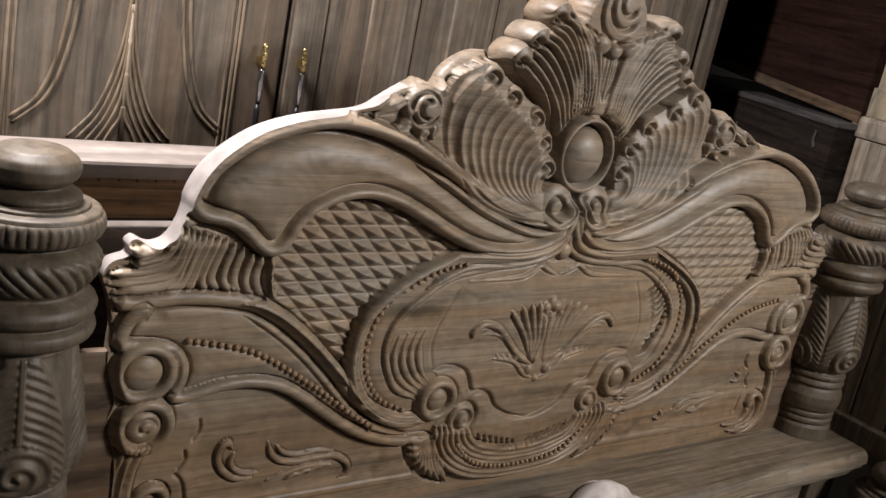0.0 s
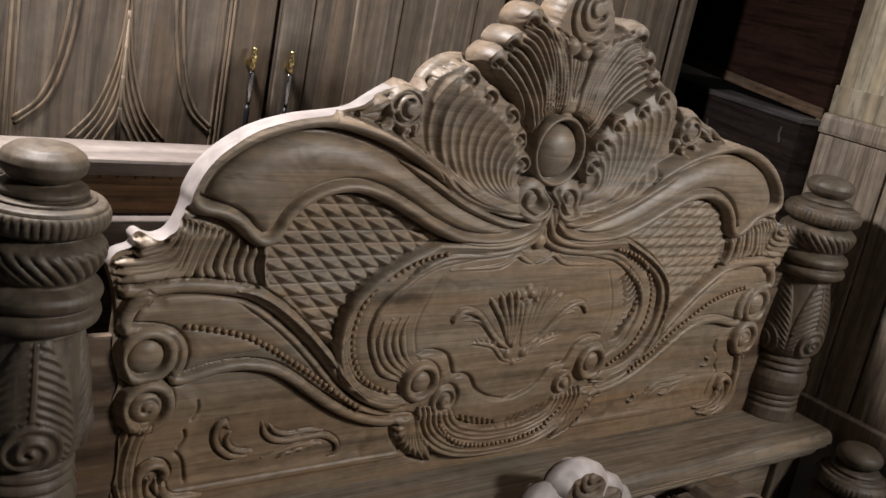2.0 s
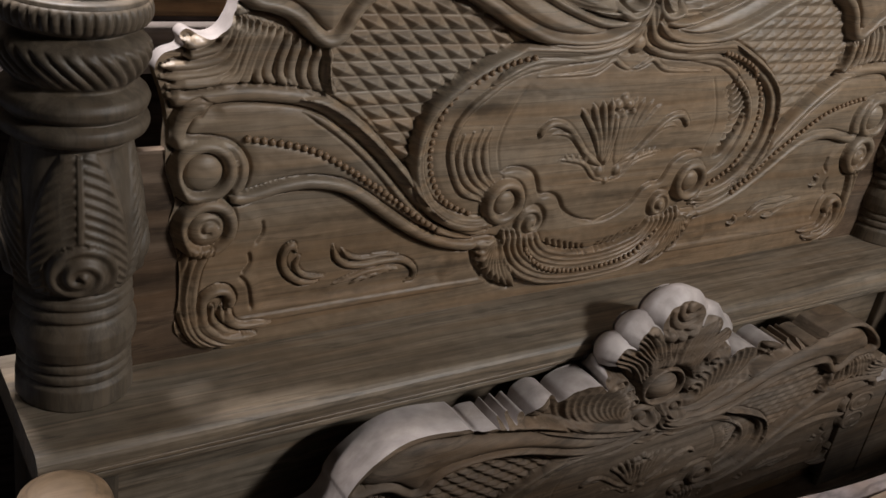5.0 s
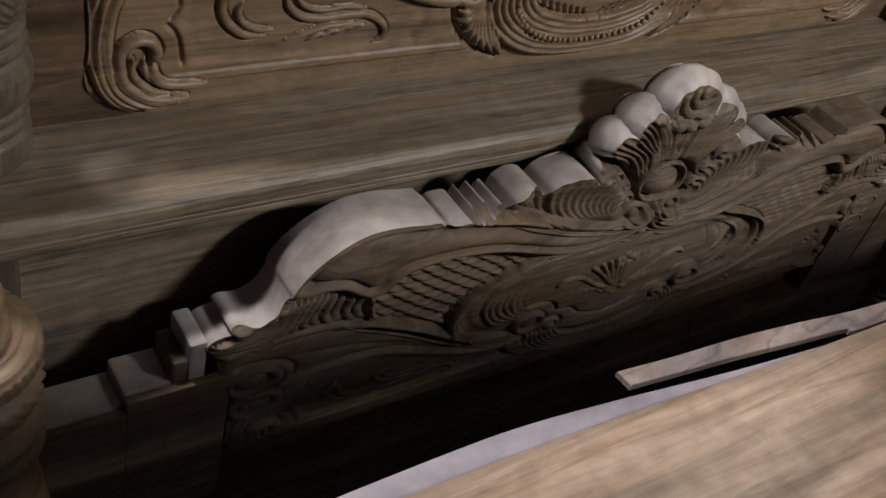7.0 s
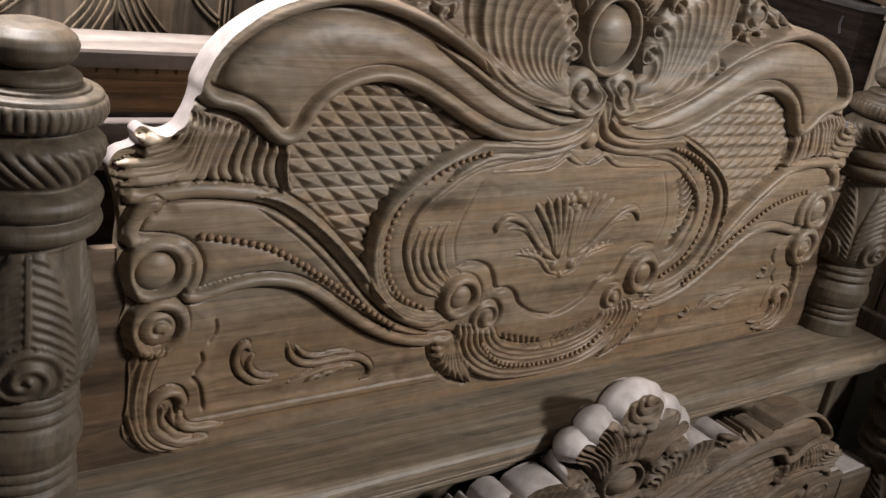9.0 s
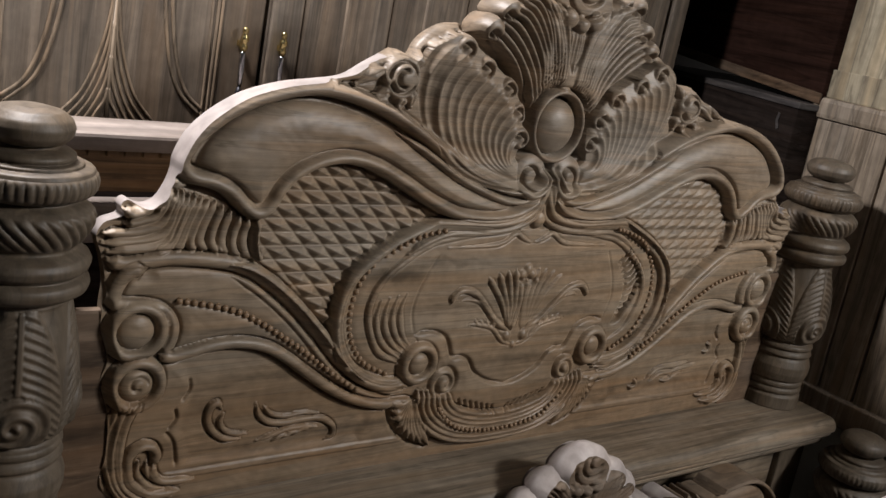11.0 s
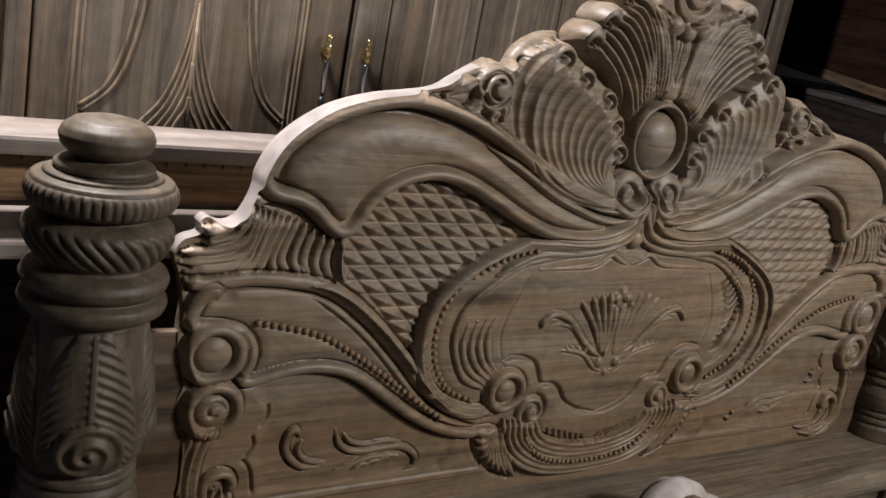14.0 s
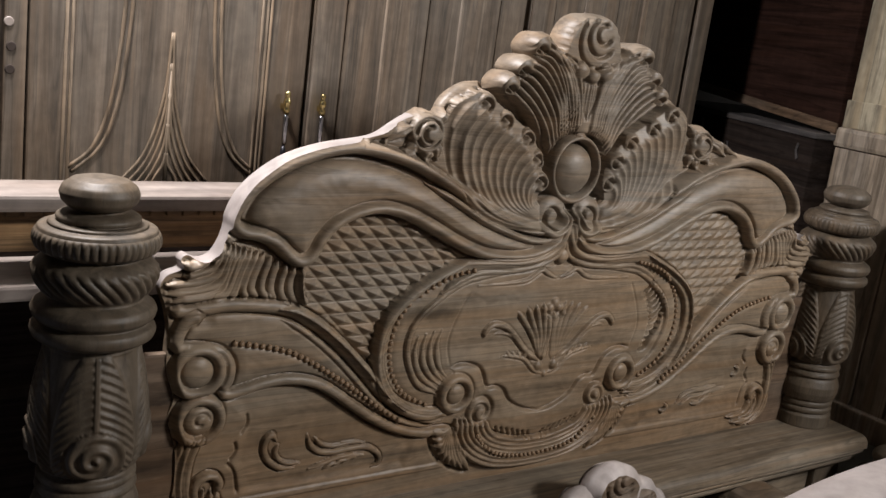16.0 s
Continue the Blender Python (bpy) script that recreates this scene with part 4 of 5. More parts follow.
    me.from_pydata(to_world(xs, deep, zs).tolist(), [], [list(range(n))])
    place("back_face", me, edge_mat, owner)
    return r, other


def bead_mesh(radius):
    bm = bmesh.new()
    bmesh.ops.create_icosphere(bm, subdivisions=1, radius=radius)
    me = bpy.data.meshes.new("bead")
    bm.to_mesh(me)
    bm.free()
    me.polygons.foreach_set("use_smooth", [True] * len(me.polygons))
    return me


def string_beads(owner, halves, line, gap, me, to_world):
    p = spline(line, 120)
    length = np.linalg.norm(np.diff(p, axis=0), axis=1).sum()
    for q in even(p, int(length / gap) + 1):
        for side in (-1, 1):
            if side == 1 and q[0] > -0.003:
                continue
            r = halves[side > 0]
            h = r.h[min(np.searchsorted(r.xs, q[0]), len(r.xs) - 1), min(np.searchsorted(r.zs, q[1]), len(r.zs) - 1)]
            ob = new("bead", me)
            ob.parent = owner
            w = to_world(np.array([-side * q[0] if side == 1 else q[0]]), np.array([-h - 0.0015]), np.array([q[1]]))[0]
            ob.location = Vector(w) - owner.location


# ---- turned and carved posts ----
POST_TOP = [(0.0001, 1.2835), (0.022, 1.2831), (0.0391, 1.2789), (0.0505, 1.2705), (0.0546, 1.2603), (0.0515, 1.2491), (0.0433, 1.2408), (0.035, 1.238), (0.036, 1.235), (0.052, 1.232), (0.0575, 1.228), (0.0575, 1.223),
            (0.054, 1.221), (0.066, 1.2195), (0.0685, 1.2175), (0.0665, 1.2155), (0.079, 1.2135), (0.0815, 1.211), (0.081, 1.2085), (0.0845, 1.2065), (0.0868, 1.2), (0.0868, 1.192), (0.083, 1.183), (0.076, 1.178),
            (0.068, 1.175), (0.0645, 1.1735), (0.066, 1.172), (0.076, 1.167), (0.084, 1.16), (0.0865, 1.153), (0.0845, 1.143), (0.08, 1.131), (0.073, 1.12), (0.067, 1.1145), (0.066, 1.111), (0.073, 1.108),
            (0.083, 1.102), (0.0868, 1.094), (0.084, 1.085), (0.078, 1.0795), (0.0745, 1.0775)]
POST_LOW = [(0.078, 1.0755), (0.085, 1.071), (0.0868, 1.064), (0.084, 1.056), (0.075, 1.0495), (0.063, 1.045), (0.064, 1.04), (0.0655, 1.03), (0.0725, 1.0), (0.0785, 0.965), (0.0815, 0.93), (0.0815, 0.9),
            (0.077, 0.875), (0.068, 0.86), (0.0625, 0.853), (0.0635, 0.85), (0.0705, 0.846), (0.071, 0.839), (0.066, 0.834), (0.0705, 0.83), (0.073, 0.822), (0.067, 0.817), (0.071, 0.811), (0.0765, 0.795),
            (0.0765, 0.778), (0.072, 0.762), (0.067, 0.758), (0.0705, 0.753), (0.0705, 0.746), (0.066, 0.742), (0.071, 0.738), (0.071, 0.73), (0.066, 0.726), (0.0725, 0.72), (0.0735, 0.69), (0.0001, 0.69)]
POST = POST_TOP + POST_LOW


def post_radius(theta, z, r):
    """Adds the carving to the turned shape."""
    if 1.178 < z < 1.207:
        k = math.sin(math.pi * (z - 1.178) / 0.029) ** 0.5
        r += 0.0036 * k * (abs(math.sin(theta * 24)) ** 0.6 - 0.75)
    elif 1.116 < z < 1.162:
        k = math.sin(math.pi * (z - 1.116) / 0.046) ** 0.6
        r += 0.0072 * k * (abs(math.sin(theta * 15 + (z - 1.116) * 170)) ** 0.6 - 0.7)
    elif 0.856 < z < 1.038:
        q = (theta + 0.16 + math.pi / 4) % (math.pi / 2) - math.pi / 4
        u = abs(q) * r
        t = (1.036 - z) / 0.18
        w = 0.016 + 0.048 * math.sin(math.pi * min(1.0, 0.62 * t + 0.02)) ** 0.8
        rho = math.hypot(q * r, z - 0.890)
        if rho < 0.044:
            ang = math.atan2(z - 0.890, q * r)
            r += 0.0022 + 0.0042 * (1 - (rho / 0.044) ** 2) + 0.0030 * math.sin(rho / 0.044 * 15.0 + ang)
        elif u < w:
            edge = min(1, (w - u) / 0.006)
            vein = 0.5 + 0.5 * math.cos((z + 0.25 * u + 7 * u * u) * 2 * math.pi / 0.0125)
            r += edge * (0.0024 + 0.0036 * (vein ** 1.4 - 0.5) * min(1, max(0, u - 0.003) / 0.004) * min(1, (w - u) / 0.008)) + (0.0016 if u < 0.0030 else 0)
        else:
            r -= 0.0016
    return r


def carved_post(owner, centre, scale, z0, rows=340, around=360, timber=None):
    """A turned post under its bed end; scale shrinks it about its foot."""
    rr, zz = np.array([p[0] for p in POST]), np.array([p[1] for p in POST])
    s = np.r_[0, np.cumsum(np.hypot(np.diff(rr), np.diff(zz)))]
    made = None
    for pname, i0, i1 in (("post", 47, 55), ("knob", 0, 7), ("capital", 7, 47), ("foot", 55, len(POST) - 1)):
        n = max(8, int(rows * (s[i1] - s[i0]) / s[-1]))
        k = np.linspace(s[i0], s[i1], n)
        r, z = np.interp(k, s, rr), np.interp(k, s, zz)
        V, F = [], []
        for a, b in zip(r, z):
            for j in range(around):
                th = 2 * math.pi * j / around
                q = post_radius(th, b, a) if a > 0.05 else a
                V.append((centre[0] + scale * q * math.cos(th), centre[1] + scale * q * math.sin(th), z0 + scale * (b - 0.690)))
        for i in range(n - 1):
            for j in range(around):
                j2 = (j + 1) % around
                F.append((i * around + j, (i + 1) * around + j, (i + 1) * around + j2, i * around + j2))
        me = bpy.data.meshes.new(pname)
        me.from_pydata(V, [], F)
        me.polygons.foreach_set("use_smooth", [True] * len(F))
        ob = place(pname, me, timber or TEAK_UP, made or owner)
        made = made or ob
    return made


# ---- the room ----
def setting(name, bm, material):
    return tagged(part(name, bm, material), kind="structure")


setting("floor", block(-3.0, 2.6, -3.4, 1.5, -0.06, 0.0, 0), FLOOR)
setting("wall_north", block(-3.0, 2.6, 1.40, 1.50, 0.0, 3.0, 0), PAINT)
setting("wall_south", block(-3.0, 2.6, -3.4, -3.3, 0.0, 3.0, 0), PAINT)
setting("wall_west", block(-3.1, -3.0, -3.4, 1.5, 0.0, 3.0, 0), PAINT)
setting("wall_east", block(2.6, 2.7, -3.4, 1.5, 0.0, 3.0, 0), PAINT)
setting("ceiling", block(-3.1, 2.7, -3.4, 1.5, 3.0, 3.08, 0), CEIL)

# ---- headboard ----
headboard = thing("headboard", (0, 0, 0), "large carved teak headboard with shell crest and latticework", "headboard")


def head_world(x, y, z):
    return np.stack([x - 0.006, y + 0.006, z], -1)


REGIONS = [LATTICE_POLY, HOOD_POLY, MEDAL_POLY, SHELL_POLY, FAN_POLY]
NAMES = ["carved_panel", "lattice_panel", "hood", "medallion", "shell", "crest"]
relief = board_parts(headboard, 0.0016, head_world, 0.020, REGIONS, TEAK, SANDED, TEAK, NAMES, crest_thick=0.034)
small, large = bead_mesh(0.0055), bead_mesh(0.0062)
string_beads(headboard, relief, BEADS_SIDE, 0.0122, large, head_world)
string_beads(headboard, relief, BEADS_FRAME, 0.0125, small, head_world)
string_beads(headboard, relief, BEADS_SWAG, 0.0110, small, head_world)
small.materials.append(TEAK)
large.materials.append(TEAK)
part("backing_board", block(-0.70, 0.70, 0.026, 0.053, 0.66, 1.006, 0.004), TEAK, headboard)
for s in (-1, 1):
    part("backing_board", block(*sorted((s * 0.690, s * 0.86)), 0.009, 0.025, 0.66, 1.008, 0.005), TEAK_WARM, headboard)
nose = [(0.085, 0.641), (0.085, 0.690)] + [(-0.128 - 0.022 * math.sin(a), 0.668 + 0.022 * math.cos(a)) for a in np.linspace(0, math.pi / 2, 7)]
nose += [(-0.150, 0.660), (-0.146, 0.657), (-0.139, 0.656)] + [(-0.137 - 0.006 * math.sin(a), 0.650 + 0.006 * math.cos(a)) for a in np.linspace(0, math.pi, 6)]
nose += [(-0.130, 0.641)]
part("ledge", bar(-0.965, 0.953, nose), TEAK_DUSTY, headboard)
under = [(-0.080, 0.6405), (-0.132, 0.6405)] + [(-0.120 - 0.010 * math.sin(a), 0.630 + 0.010 * math.cos(a)) for a in np.linspace(0.3, math.pi, 7)] + [(-0.100, 0.606), (-0.080, 0.600)]
part("moulding", bar(-0.955, 0.943, under), TEAK_DUSTY, headboard)
part("lower_panel", block(-0.935, 0.935, -0.075, 0.07, 0.09, 0.640, 0.004), TEAK_DUSTY, headboard)
for x in (-0.90, 0.90):
    part("stile", block(x - 0.05, x + 0.05, -0.092, 0.075, 0.0, 0.638, 0.006), TEAK_UP, headboard)
for x in (-0.884, 0.872):
    carved_post(headboard, (x, 0.0), 1.0, 0.690)

# ---- footboard in front of it ----
footboard = thing("footboard", (0, 0, 0), "carved teak footboard standing before the headboard", "footboard")


def foot_world(x, y, z):
    """The same design, squatter and a little narrower."""
    a = abs(x)
    fx = 0.038 + np.sign(x) * (0.83 * np.minimum(a, 0.34) + 0.97 * np.maximum(a - 0.34, 0))
    fz = 0.634 + 0.68 * np.maximum(z - 1.364, 0) - 0.56 * np.maximum(1.364 - z, 0)
    fz = fz - 0.010 * smooth01(1.40, 1.46, z) + 0.031 * np.exp(-((abs(fx - 0.030) - 0.525) / 0.105) ** 2) * smooth01(1.0, 1.25, z)
    return np.stack([fx, -0.205 + 0.85 * y, fz], -1)


FOOT_CREST = [(-0.461, 1.321), (-0.453, 1.333), (-0.426, 1.335), (-0.421, 1.317), (-0.412, 1.347), (-0.404, 1.319), (-0.391, 1.352), (-0.383, 1.322), (-0.369, 1.351), (-0.355, 1.324), (-0.348, 1.359),
              (-0.322, 1.375), (-0.294, 1.366), (-0.281, 1.343), (-0.267, 1.367), (-0.232, 1.381), (-0.195, 1.381), (-0.172, 1.358), (-0.179, 1.384), (-0.164, 1.406), (-0.149, 1.399), (-0.161, 1.446),
              (-0.148, 1.473), (-0.122, 1.476), (-0.109, 1.46), (-0.117, 1.495), (-0.098, 1.521), (-0.068, 1.521), (-0.052, 1.498), (-0.059, 1.535), (-0.04, 1.564), (-0.013, 1.578), (0.0, 1.58)]
FOOT_LEFT = np.vstack([OUT_LEFT[:29], even(spline(OUTLINE[1:29], 360), 280), even(spline(FOOT_CREST, 330), 260)])
board_parts(footboard, 0.0028, foot_world, 0.066, REGIONS, FOOT_TEAK, SANDED, SANDED, NAMES, 0.017, 3, FOOT_TEAK, FOOT_LEFT)
part("backing_board", block(-0.88, 0.88, -0.178, -0.140, 0.10, 0.36, 0.004), TEAK, footboard)
# lit left post and dim right post: the difference is put into the timber
for s, px, base, timber in ((-1, -0.952, 0.108, TEAK), (1, 0.966, 0.094, TEAK_UP)):
    part("step", block(*sorted((s * 0.671, s * 0.693)), -0.206, -0.142, 0.20, 0.506, 0.004), SANDED, footboard)
    part("step", block(*sorted((s * 0.693, s * 0.712)), -0.204, -0.144, 0.20, 0.480, 0.004), FOOT_TEAK, footboard)
    part("step", block(*sorted((s * 0.712, s * 0.770)), -0.204, -0.142, 0.20, 0.449, 0.004), SANDED, footboard)
    part("step", block(*sorted((s * 0.770, s * 0.900)), -0.206, -0.146, 0.20, 0.432, 0.004), SANDED, footboard)
    leg = carved_post(footboard, (px, -0.220), 1.0, base, 240, 180, timber)
    part("leg", block(px - 0.07, px + 0.07, -0.290, -0.150, 0.0, base, 0.008), TEAK_UP, footboard)
for s in (-1, 1):
    part("side_panel", block(*sorted((s * 0.640, s * 0.771)), -0.217, -0.204, 0.19, 0.447, 0.003), FOOT_TEAK, footboard)
    part("side_panel", block(*sorted((s * 0.771, s * 0.90)), -0.219, -0.206, 0.19, 0.430, 0.003), FOOT_TEAK, footboard)
part("rail", block(-0.90, 0.90, -0.235, -0.130, 0.08, 0.20, 0.006), TEAK_WARM, footboard)

# ---- wardrobe behind ----
wardrobe = thing("wardrobe", (0, 0.8, 0), "tall raw teak wardrobe with carved door and brass pulls", "wardrobe")
part("carcass", block(-0.902, 0.918, 0.600, 1.15, 0.0, 2.35, 0.004), DOOR, wardrobe)
part("left_stile", block(-0.901, -0.862, 0.566, 0.604, 0.05, 2.30, 0.004), DOOR, wardrobe)
part("right_stile", block(0.868, 0.922, 0.560, 0.604, 0.05, 2.33, 0.004), DOOR, wardrobe)
for x, z in ((-0.8935, 1.447), (-0.8885, 1.403), (-0.890, 1.362)):
    part("screw_hole", lathe([(0.0001, 0.0015), (0.0075, 0.0015), (0.0090, 0.0)], (0, 0, 0), 14), SHELF if z > 1.43 else HOLE, wardrobe).matrix_basis = Matrix.Translation((x, 0.5655 - 0.8, z)) @ Matrix.Rotation(math.pi / 2, 4, "X") @ Matrix.Translation((0, 0.8, 0))
left_door = part("door", block(-0.857, -0.296, 0.572, 0.602, 0.10, 2.28, 0.004), DOOR, wardrobe, "door carved with arcs and a spreading leaf")
F0 = 0.571


def door_line(owner, pts, r, flat=0.6, n=26):
    p = spline(pts, n)
    part("carved_line", tube([(a, F0, b) for a, b in p], r, 8, flat), GROOVE, owner, smooth=True)


for x in (-0.792, -0.781, -0.405, -0.394, -0.386):
    door_line(left_door, [(x, 0.20), (x, 2.2)], 0.0034, n=3)
mid = -0.590
for s in (-1, 1):
    for k in (0.0, 0.014):
        door_line(left_door, [(mid + s * (0.098 - k), 2.1), (mid + s * (0.094 - k), 1.62), (mid + s * (0.100 - k), 1.44), (mid + s * (0.116 - k), 1.31), (mid + s * (0.145 - k), 1.225), (mid + s * (0.190 - 0.5 * k), 1.183 - 0.6 * k)], 0.0038)
    for k in range(5):
        w = 0.0155 * (5 - k)
        top_z = 1.455 - 0.060 * k
        door_line(left_door, [(mid + s * 0.001, top_z), (mid + s * (0.005 + 0.08 * w), top_z - 0.42 * (top_z - 1.155)), (mid + s * (0.012 + 0.40 * w), 1.218 - 0.012 * k), (mid + s * (0.018 + 0.95 * w), 1.155 - 0.004 * k)], 0.0030, 0.7, 24)
door_line(left_door, [(mid, 1.38), (mid, 1.10)], 0.0036, n=3)
for x0, x1 in ((-0.288, 0.280), (0.292, 0.862)):
    d = part("door", block(x0, x1, 0.574, 0.602, 0.10, 2.28, 0.004), DOOR, wardrobe)
    cuts = [x0 + 0.004, x0 + 0.075, x0 + 0.175, x0 + 0.285, x0 + 0.375, x0 + 0.485, x1 - 0.004]
    for k, (a, b) in enumerate(zip(cuts, cuts[1:])):
        part("plank", block(a + 0.0015, b - 0.0015, 0.566 + 0.003 * (k % 2), 0.576, 0.12, 2.26, 0.003), DOOR, d)
    for k in (2, 4):
        part("carved_line", tube([(cuts[k], 0.569, 0.13), (cuts[k], 0.569, 2.25)], 0.0045, 8, 0.6), DOOR, d, smooth=True)


def drop_pull(x, z):
    """A brass-topped drop pull on a door."""
    h = part("handle", lathe([(0.003, 0.052), (0.0055, 0.050), (0.0062, 0.043), (0.004, 0.039), (0.0075, 0.034), (0.0085, 0.026), (0.005, 0.021), (0.0072, 0.016), (0.0078, 0.010), (0.0045, 0.006), (0.0045, 0.0)], (x, 0.550, z), 20), BRASS, wardrobe, "polished brass handle", True)
    part("drop", lathe([(0.0035, 0.006), (0.0058, 0.0), (0.0060, -0.020), (0.0050, -0.056), (0.0036, -0.064)], (x, 0.550, z), 20), CHROME, h, "chromed drop", True)
    part("tip", lathe([(0.0036, -0.064), (0.006, -0.075), (0.0055, -0.110), (0.003, -0.125)], (x, 0.550, z), 16), IRON, h, "dark iron tip", True)
    part("mount", block(x - 0.005, x + 0.005, 0.552, 0.575, z + 0.012, z + 0.024, 0.002), BRASS, h)


drop_pull(-0.343, 1.306)
drop_pull(-0.259, 1.306)

# ---- coffered cabinet beside the wardrobe ----
side = thing("side_cabinet", (-1.25, 0.8, 0), "brown cabinet with small coffered panels and slats", "cabinet")
# near-black carcass shows between the slats
part("body", block(-1.60, -0.912, 0.602, 1.10, 0.0, 2.2, 0.004), DARKWOOD_SHADE, side)
part("rail", block(-1.60, -0.913, 0.566, 0.604, 1.242, 1.273, 0.005), DOOR, side)
part("backing_board", block(-1.60, -0.914, 0.590, 0.604, 0.10, 1.240, 0.003), DOOR, side)
for row in range(8):
    for col in range(7):
        x, z = -0.9485 - 0.042 * col, 1.216 - 0.0245 * row
        part("panel", block(x, x + 0.030, 0.578, 0.592, z - 0.002, z + 0.016, 0.004), DOOR, side)
for k in range(14):
    part("slat", block(-1.58, -0.916, 0.580, 0.604, 1.292 + 0.034 * k, 1.314 + 0.034 * k, 0.005), DOOR, side)

# ---- pale board leaning beside the bed end ----
bm = block(-1.42, -0.96, -0.006, 0.012, 0.0, 1.078, 0.003)
for v in bm.verts:
    v.co.x -= 0.071 - (1.078 - v.co.z) * 0.0833
leaning = tagged(part("leaning_board", bm, SHEET), "pale blue painted board leaning beside the bed", "board")

# ---- low shelf unit between headboard and wardrobe ----
shelf = thing("shelf_unit", (-0.9, 0.33, 0), "low open shelf unit with pale sanded boards", "shelf unit")
part("top_board", block(-2.1, 0.35, 0.262, 0.392, 1.168, 1.196, 0.006), SHELF, shelf)
part("lower_board", block(-2.1, 0.35, 0.250, 0.430, 1.022, 1.050, 0.006), SHELF, shelf)
part("apron", block(-2.08, 0.33, 0.330, 0.352, 1.085, 1.168, 0.003), APRON, shelf)
# near-black back, uprights and front sheet stand in for the unlit interior
part("inner_back", block(-2.08, 0.33, 0.43, 0.45, 0.0, 1.12, 0.002), DARKWOOD_SHADE, shelf)
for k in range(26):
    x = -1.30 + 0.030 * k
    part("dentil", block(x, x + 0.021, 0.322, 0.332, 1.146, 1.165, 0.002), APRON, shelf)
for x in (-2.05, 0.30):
    part("upright", block(x - 0.03, x + 0.03, 0.30, 0.39, 0.0, 1.168, 0.004), DARKWOOD_SHADE, shelf)
# added sheet below the lower board, shade put into its colour
part("shade_panel", block(-2.08, 0.33, 0.375, 0.395, 0.04, 1.022, 0.003), DARKWOOD_SHADE, shelf)

# ---- cabinet along the east side ----
cabinet = thing("cabinet", (1.3, -0.3, 0), "pale teak two-part cabinet with moulded waist", "cabinet")
part("lower_body", block(1.075, 1.60, -0.95, 0.195, 0.0, 1.36, 0.004), CABINET, cabinet)
part("upper_body", block(1.066, 1.60, -0.95, 0.200, 1.40, 2.30, 0.004), DOOR_LIGHT, cabinet)
part("waist", block(1.042, 1.60, -0.96, 0.202, 1.352, 1.405, 0.012), CABINET, cabinet)
part("band", block(1.055, 1.07, -0.95, 0.200, 1.405, 1.475, 0.003), DOOR_LIGHT, cabinet)
part("stile", block(1.052, 1.078, -0.02, 0.195, 0.70, 1.352, 0.003), CABINET, cabinet)
d = part("door", block(1.055, 1.078, -0.112, -0.024, 0.70, 1.350, 0.003), CABINET, cabinet)
d = part("door", block(1.055, 1.078, -0.70, -0.119, 0.70, 1.350, 0.003), CABINET, cabinet)
part("base_rail", block(1.034, 1.60, -0.96, 0.205, 0.640, 0.708, 0.005), CABINET, cabinet)
part("plinth", block(1.056, 1.078, -0.94, 0.19, 0.02, 0.64, 0.003), GREY, cabinet, "pale grey painted plinth")
hd = part("handle", tube(spline([(1.052, -0.090, 1.312), (1.036, -0.090, 1.300), (1.030, -0.091, 1.27), (1.036, -0.092, 1.24), (1.052, -0.092, 1.232)], 16), 0.0055, 10), CHROME, cabinet, "chromed bow handle", True)
part("key_plate", lathe([(0.0001, -0.004), (0.007, -0.004), (0.008, 0.0), (0.0001, 0.0)], (0, 0, 0), 14), IRON, cabinet).matrix_basis = Matrix.Translation((1.052 - 1.3, -0.088 + 0.3, 1.190)) @ Matrix.Rotation(-math.pi / 2, 4, "Y") @ Matrix.Translation((1.3, -0.3, 0))

# ---- dark cabinets in the corner ----
dark = thing("dark_chest", (0.985, 0.20, 0), "dark stained chest with scuffs and a painted top edge highlight", "chest")
TURN_CHEST = Matrix.Rotation(math.radians(74), 4, "Z")
# top is lighter than the body: its edge highlight is in the colour
for name, x0, x1, y0, y1, z0, z1 in (("body", 0.0, 0.80, -0.40, -0.002, 0.0, 1.366), ("top", -0.004, 0.805, -0.40, 0.002, 1.366, 1.382)):
    ob = part(name, block(x0, x1, y0, y1, z0, z1, 0.003), DARKWOOD_SHADE if name == "body" else SCUFF_AND_GLINT, None)
    ob.parent = dark
    ob.matrix_basis = TURN_CHEST
for a, b, c, d, w in ((0.52, 1.350, 0.50, 1.285, 0.006), (0.375, 1.300, 0.345, 1.245, 0.004), (0.06, 1.345, 0.055, 1.305, 0.005)):
    ob = part("scratch", tube([(a, 0.0005, b), ((a + c) / 2 + 0.006, 0.0005, (b + d) / 2), (c, 0.0005, d)], w, 6, 0.25), SCUFF_AND_GLINT, None, "pale scuff mark")
    ob.parent = dark
    ob.matrix_basis = TURN_CHEST
tall = thing("dark_wardrobe", (1.045, 0.20, 1.38), "tall dark red stained wardrobe top above the chest", "wardrobe")
bm = block(-0.02, 1.10, -0.030, 0.0, 0.0, 1.0, 0.003)
for v in bm.verts:
    v.co.z += 0.004 + max(0.0, v.co.x - 0.22) * 0.075 * (1 - v.co.z)
ob = part("board", bm, REDWOOD, None)
ob.parent = tall
ob.matrix_basis = TURN_CHEST
bm = block(-0.02, 1.10, -0.002, 0.004, 0.004, 0.030, 0.001)
for v in bm.verts:
    v.co.z += 0.002 + max(0.0, v.co.x - 0.22) * 0.075
ob = part("edge_strip", bm, TEAK_WARM, None, "brown raw edge strip")
ob.parent = tall
ob.matrix_basis = TURN_CHEST

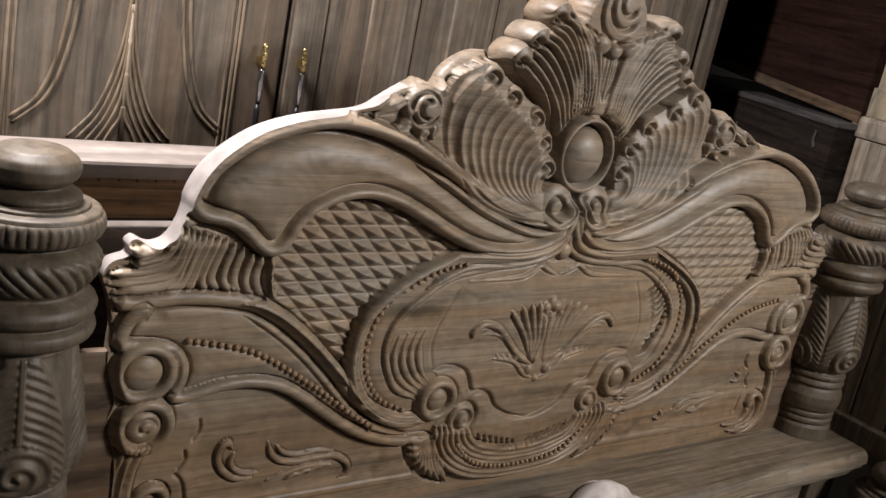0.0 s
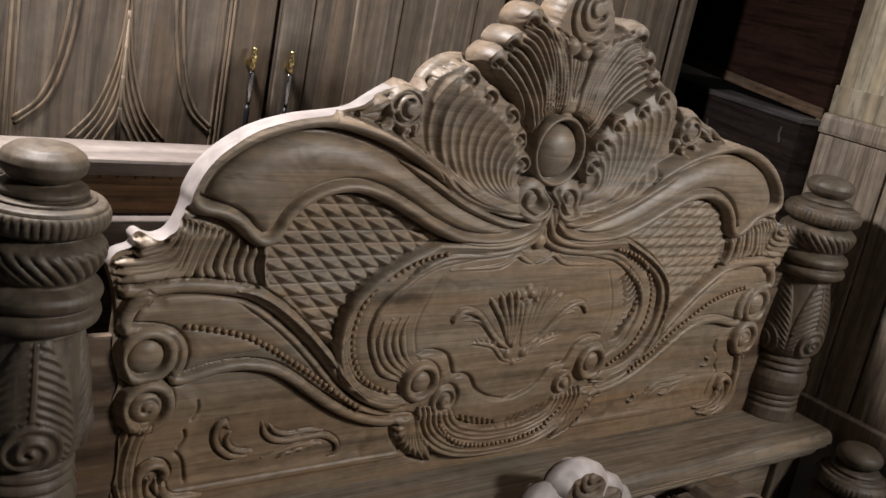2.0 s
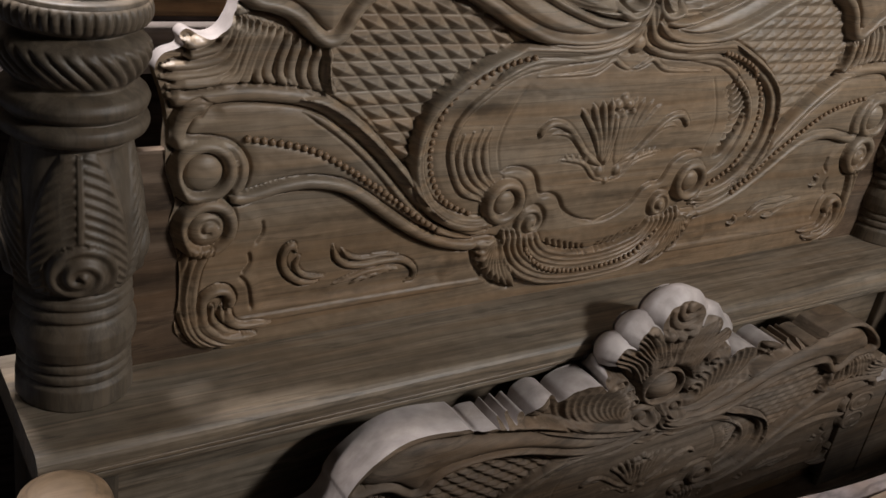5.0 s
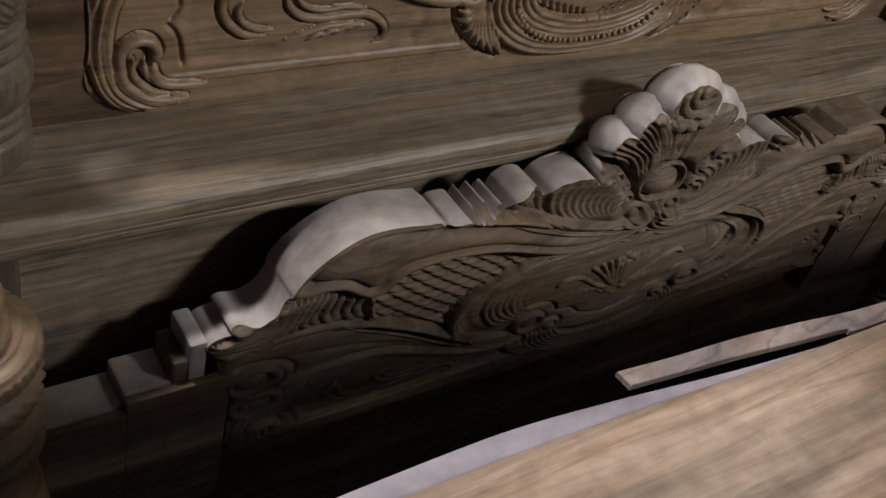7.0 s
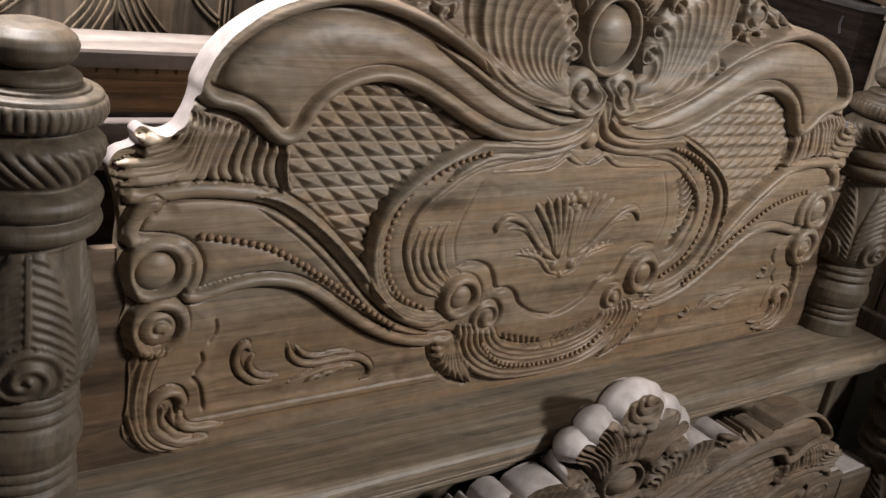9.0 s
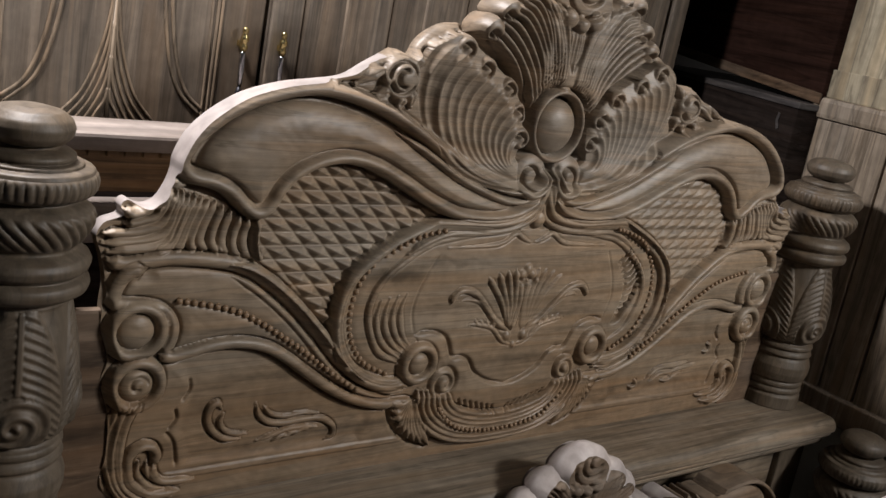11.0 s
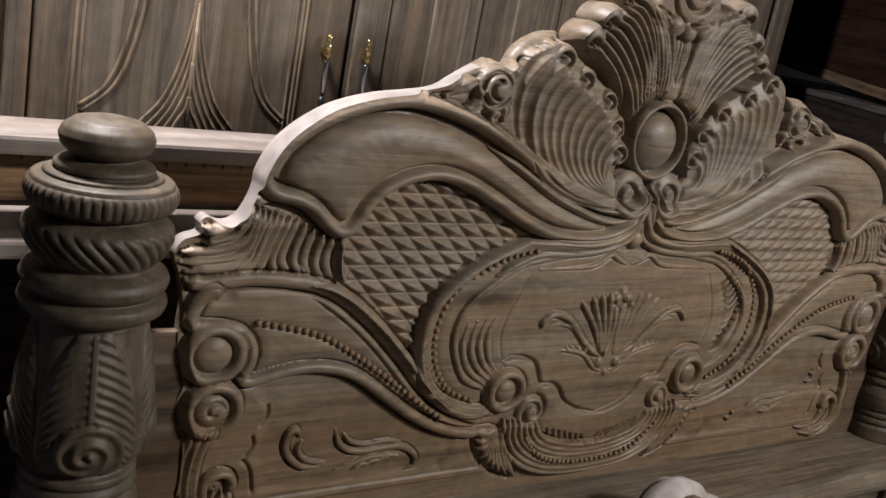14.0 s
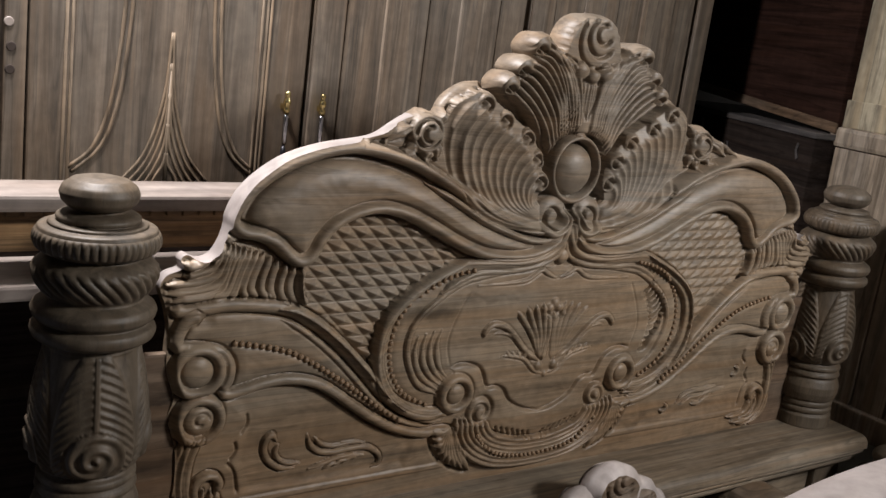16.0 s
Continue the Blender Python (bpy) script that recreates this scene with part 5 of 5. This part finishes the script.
# ---- low chest with a light sawn top, in front of the footboard ----
def slab(front, back_y, z0, z1, soft=0.004):
    """A board with one shaped long edge."""
    bm = bmesh.new()
    back = back_y if isinstance(back_y, list) else [(front[-1][0], back_y), (front[0][0], back_y)]
    pts = [tuple(p) for p in front] + back
    lo, hi = [bm.verts.new((x, y, z0)) for x, y in pts], [bm.verts.new((x, y, z1)) for x, y in pts]
    bm.faces.new(hi[::-1])
    bm.faces.new(lo)
    n = len(pts)
    for i in range(n):
        bm.faces.new((lo[i], hi[i], hi[(i + 1) % n], lo[(i + 1) % n]))
    bmesh.ops.recalc_face_normals(bm, faces=bm.faces[:])
    if soft:
        rim = [e for e in bm.edges if abs(e.verts[0].co.z - e.verts[1].co.z) < 1e-6 and e.verts[0].co.z > z1 - 1e-6]
        bmesh.ops.bevel(bm, geom=rim, offset=soft, segments=3, profile=0.5, affect="EDGES")
    return bm


chest = thing("chest", (0.1, -0.7, 0), "low chest with a light sawn plank top", "chest")
part("top_board", slab(spline([(-0.78, -0.560), (-0.59, -0.559), (-0.39, -0.563), (-0.20, -0.571), (0.0, -0.577), (0.5, -0.584), (1.0, -0.590)], 50), -0.83, 0.612, 0.642, 0.003), SLAB, chest)
# strip more lavender than the top board, by its base colour
part("lavender_strip", slab(spline([(-0.78, -0.533), (-0.624, -0.529), (-0.487, -0.529), (-0.355, -0.540), (-0.172, -0.560), (0.016, -0.576)], 40), -0.60, 0.616, 0.634, 0.002), LAVENDER, chest, "pale lavender strip")
far_side = [tuple(p) for p in spline([(-0.333, -0.514), (-0.244, -0.521), (-0.151, -0.526), (-0.055, -0.535), (0.121, -0.553), (0.45, -0.560), (0.98, -0.570)], 40)]
near_side = [tuple(p) for p in spline([(0.98, -0.588), (0.45, -0.582), (0.06, -0.578), (0.011, -0.569), (-0.080, -0.560), (-0.173, -0.550), (-0.261, -0.543), (-0.331, -0.537)], 40)]
part("lip", slab(far_side, near_side, 0.637, 0.6455, 0.002), LIP, chest, "greyish sawn back strip")
# near-black body set back under the top board
part("body", block(-0.66, 0.96, -0.81, -0.63, 0.0, 0.612, 0.004), DARKWOOD_SHADE, chest)

# ---- sanded rail by the chest, its unseen run added to shade the footboard ----
settee = thing("settee", (0.15, -0.97, 0), "pale sanded curved crest rail, unseen run and seat added", "settee")
# height right of the visible left end is set by the wanted shade
top_line = spline([(-0.72, -0.992, 1.250), (-0.62, -0.976, 1.250), (-0.55, -0.969, 1.250), (-0.48, -0.965, 1.250), (-0.40, -0.948, 1.250), (-0.25, -0.950, 1.250), (-0.06, -0.962, 1.248), (0.15, -0.968, 1.219), (0.32, -0.968, 1.183), (0.525, -0.968, 1.140), (0.69, -0.968, 1.138), (1.0, -0.97, 1.14)], 70)
bm = bmesh.new()
rows = []
for x, y, z in top_line:
    ring = [(y + 0.004, min(1.082, z - 0.05)), (y + 0.004, z - 0.03), (y + 0.001, z - 0.010), (y - 0.006, z - 0.001), (y - 0.03, z + 0.003), (y - 0.075, z - 0.002), (y - 0.096, z - 0.012), (y - 0.102, min(1.190, z - 0.025)), (y - 0.098, min(1.180, z - 0.03)), (y - 0.012, min(1.078, z - 0.055))]
    rows.append([bm.verts.new((x, a, b)) for a, b in ring])
for p, q in zip(rows, rows[1:]):
    for i in range(len(p)):
        j = (i + 1) % len(p)
        bm.faces.new((p[i], p[j], q[j], q[i]))
bm.faces.new(rows[0][::-1])
bm.faces.new(rows[-1])
bmesh.ops.recalc_face_normals(bm, faces=bm.faces[:])
part("crest_rail", bm, SANDED, settee, smooth=True)
# legs and seat are unseen, added to carry the rail
for x in (0.28, 0.95):
    part("leg", block(x - 0.035, x + 0.035, -1.055, -0.985, 0.0, 1.14, 0.006), TEAK_UP, settee)
part("seat", block(0.22, 1.02, -1.55, -1.0, 0.38, 0.44, 0.01), TEAK, settee)
for x in (0.28, 0.95):
    part("leg", block(x - 0.03, x + 0.03, -1.52, -1.45, 0.0, 0.39, 0.006), TEAK_UP, settee)
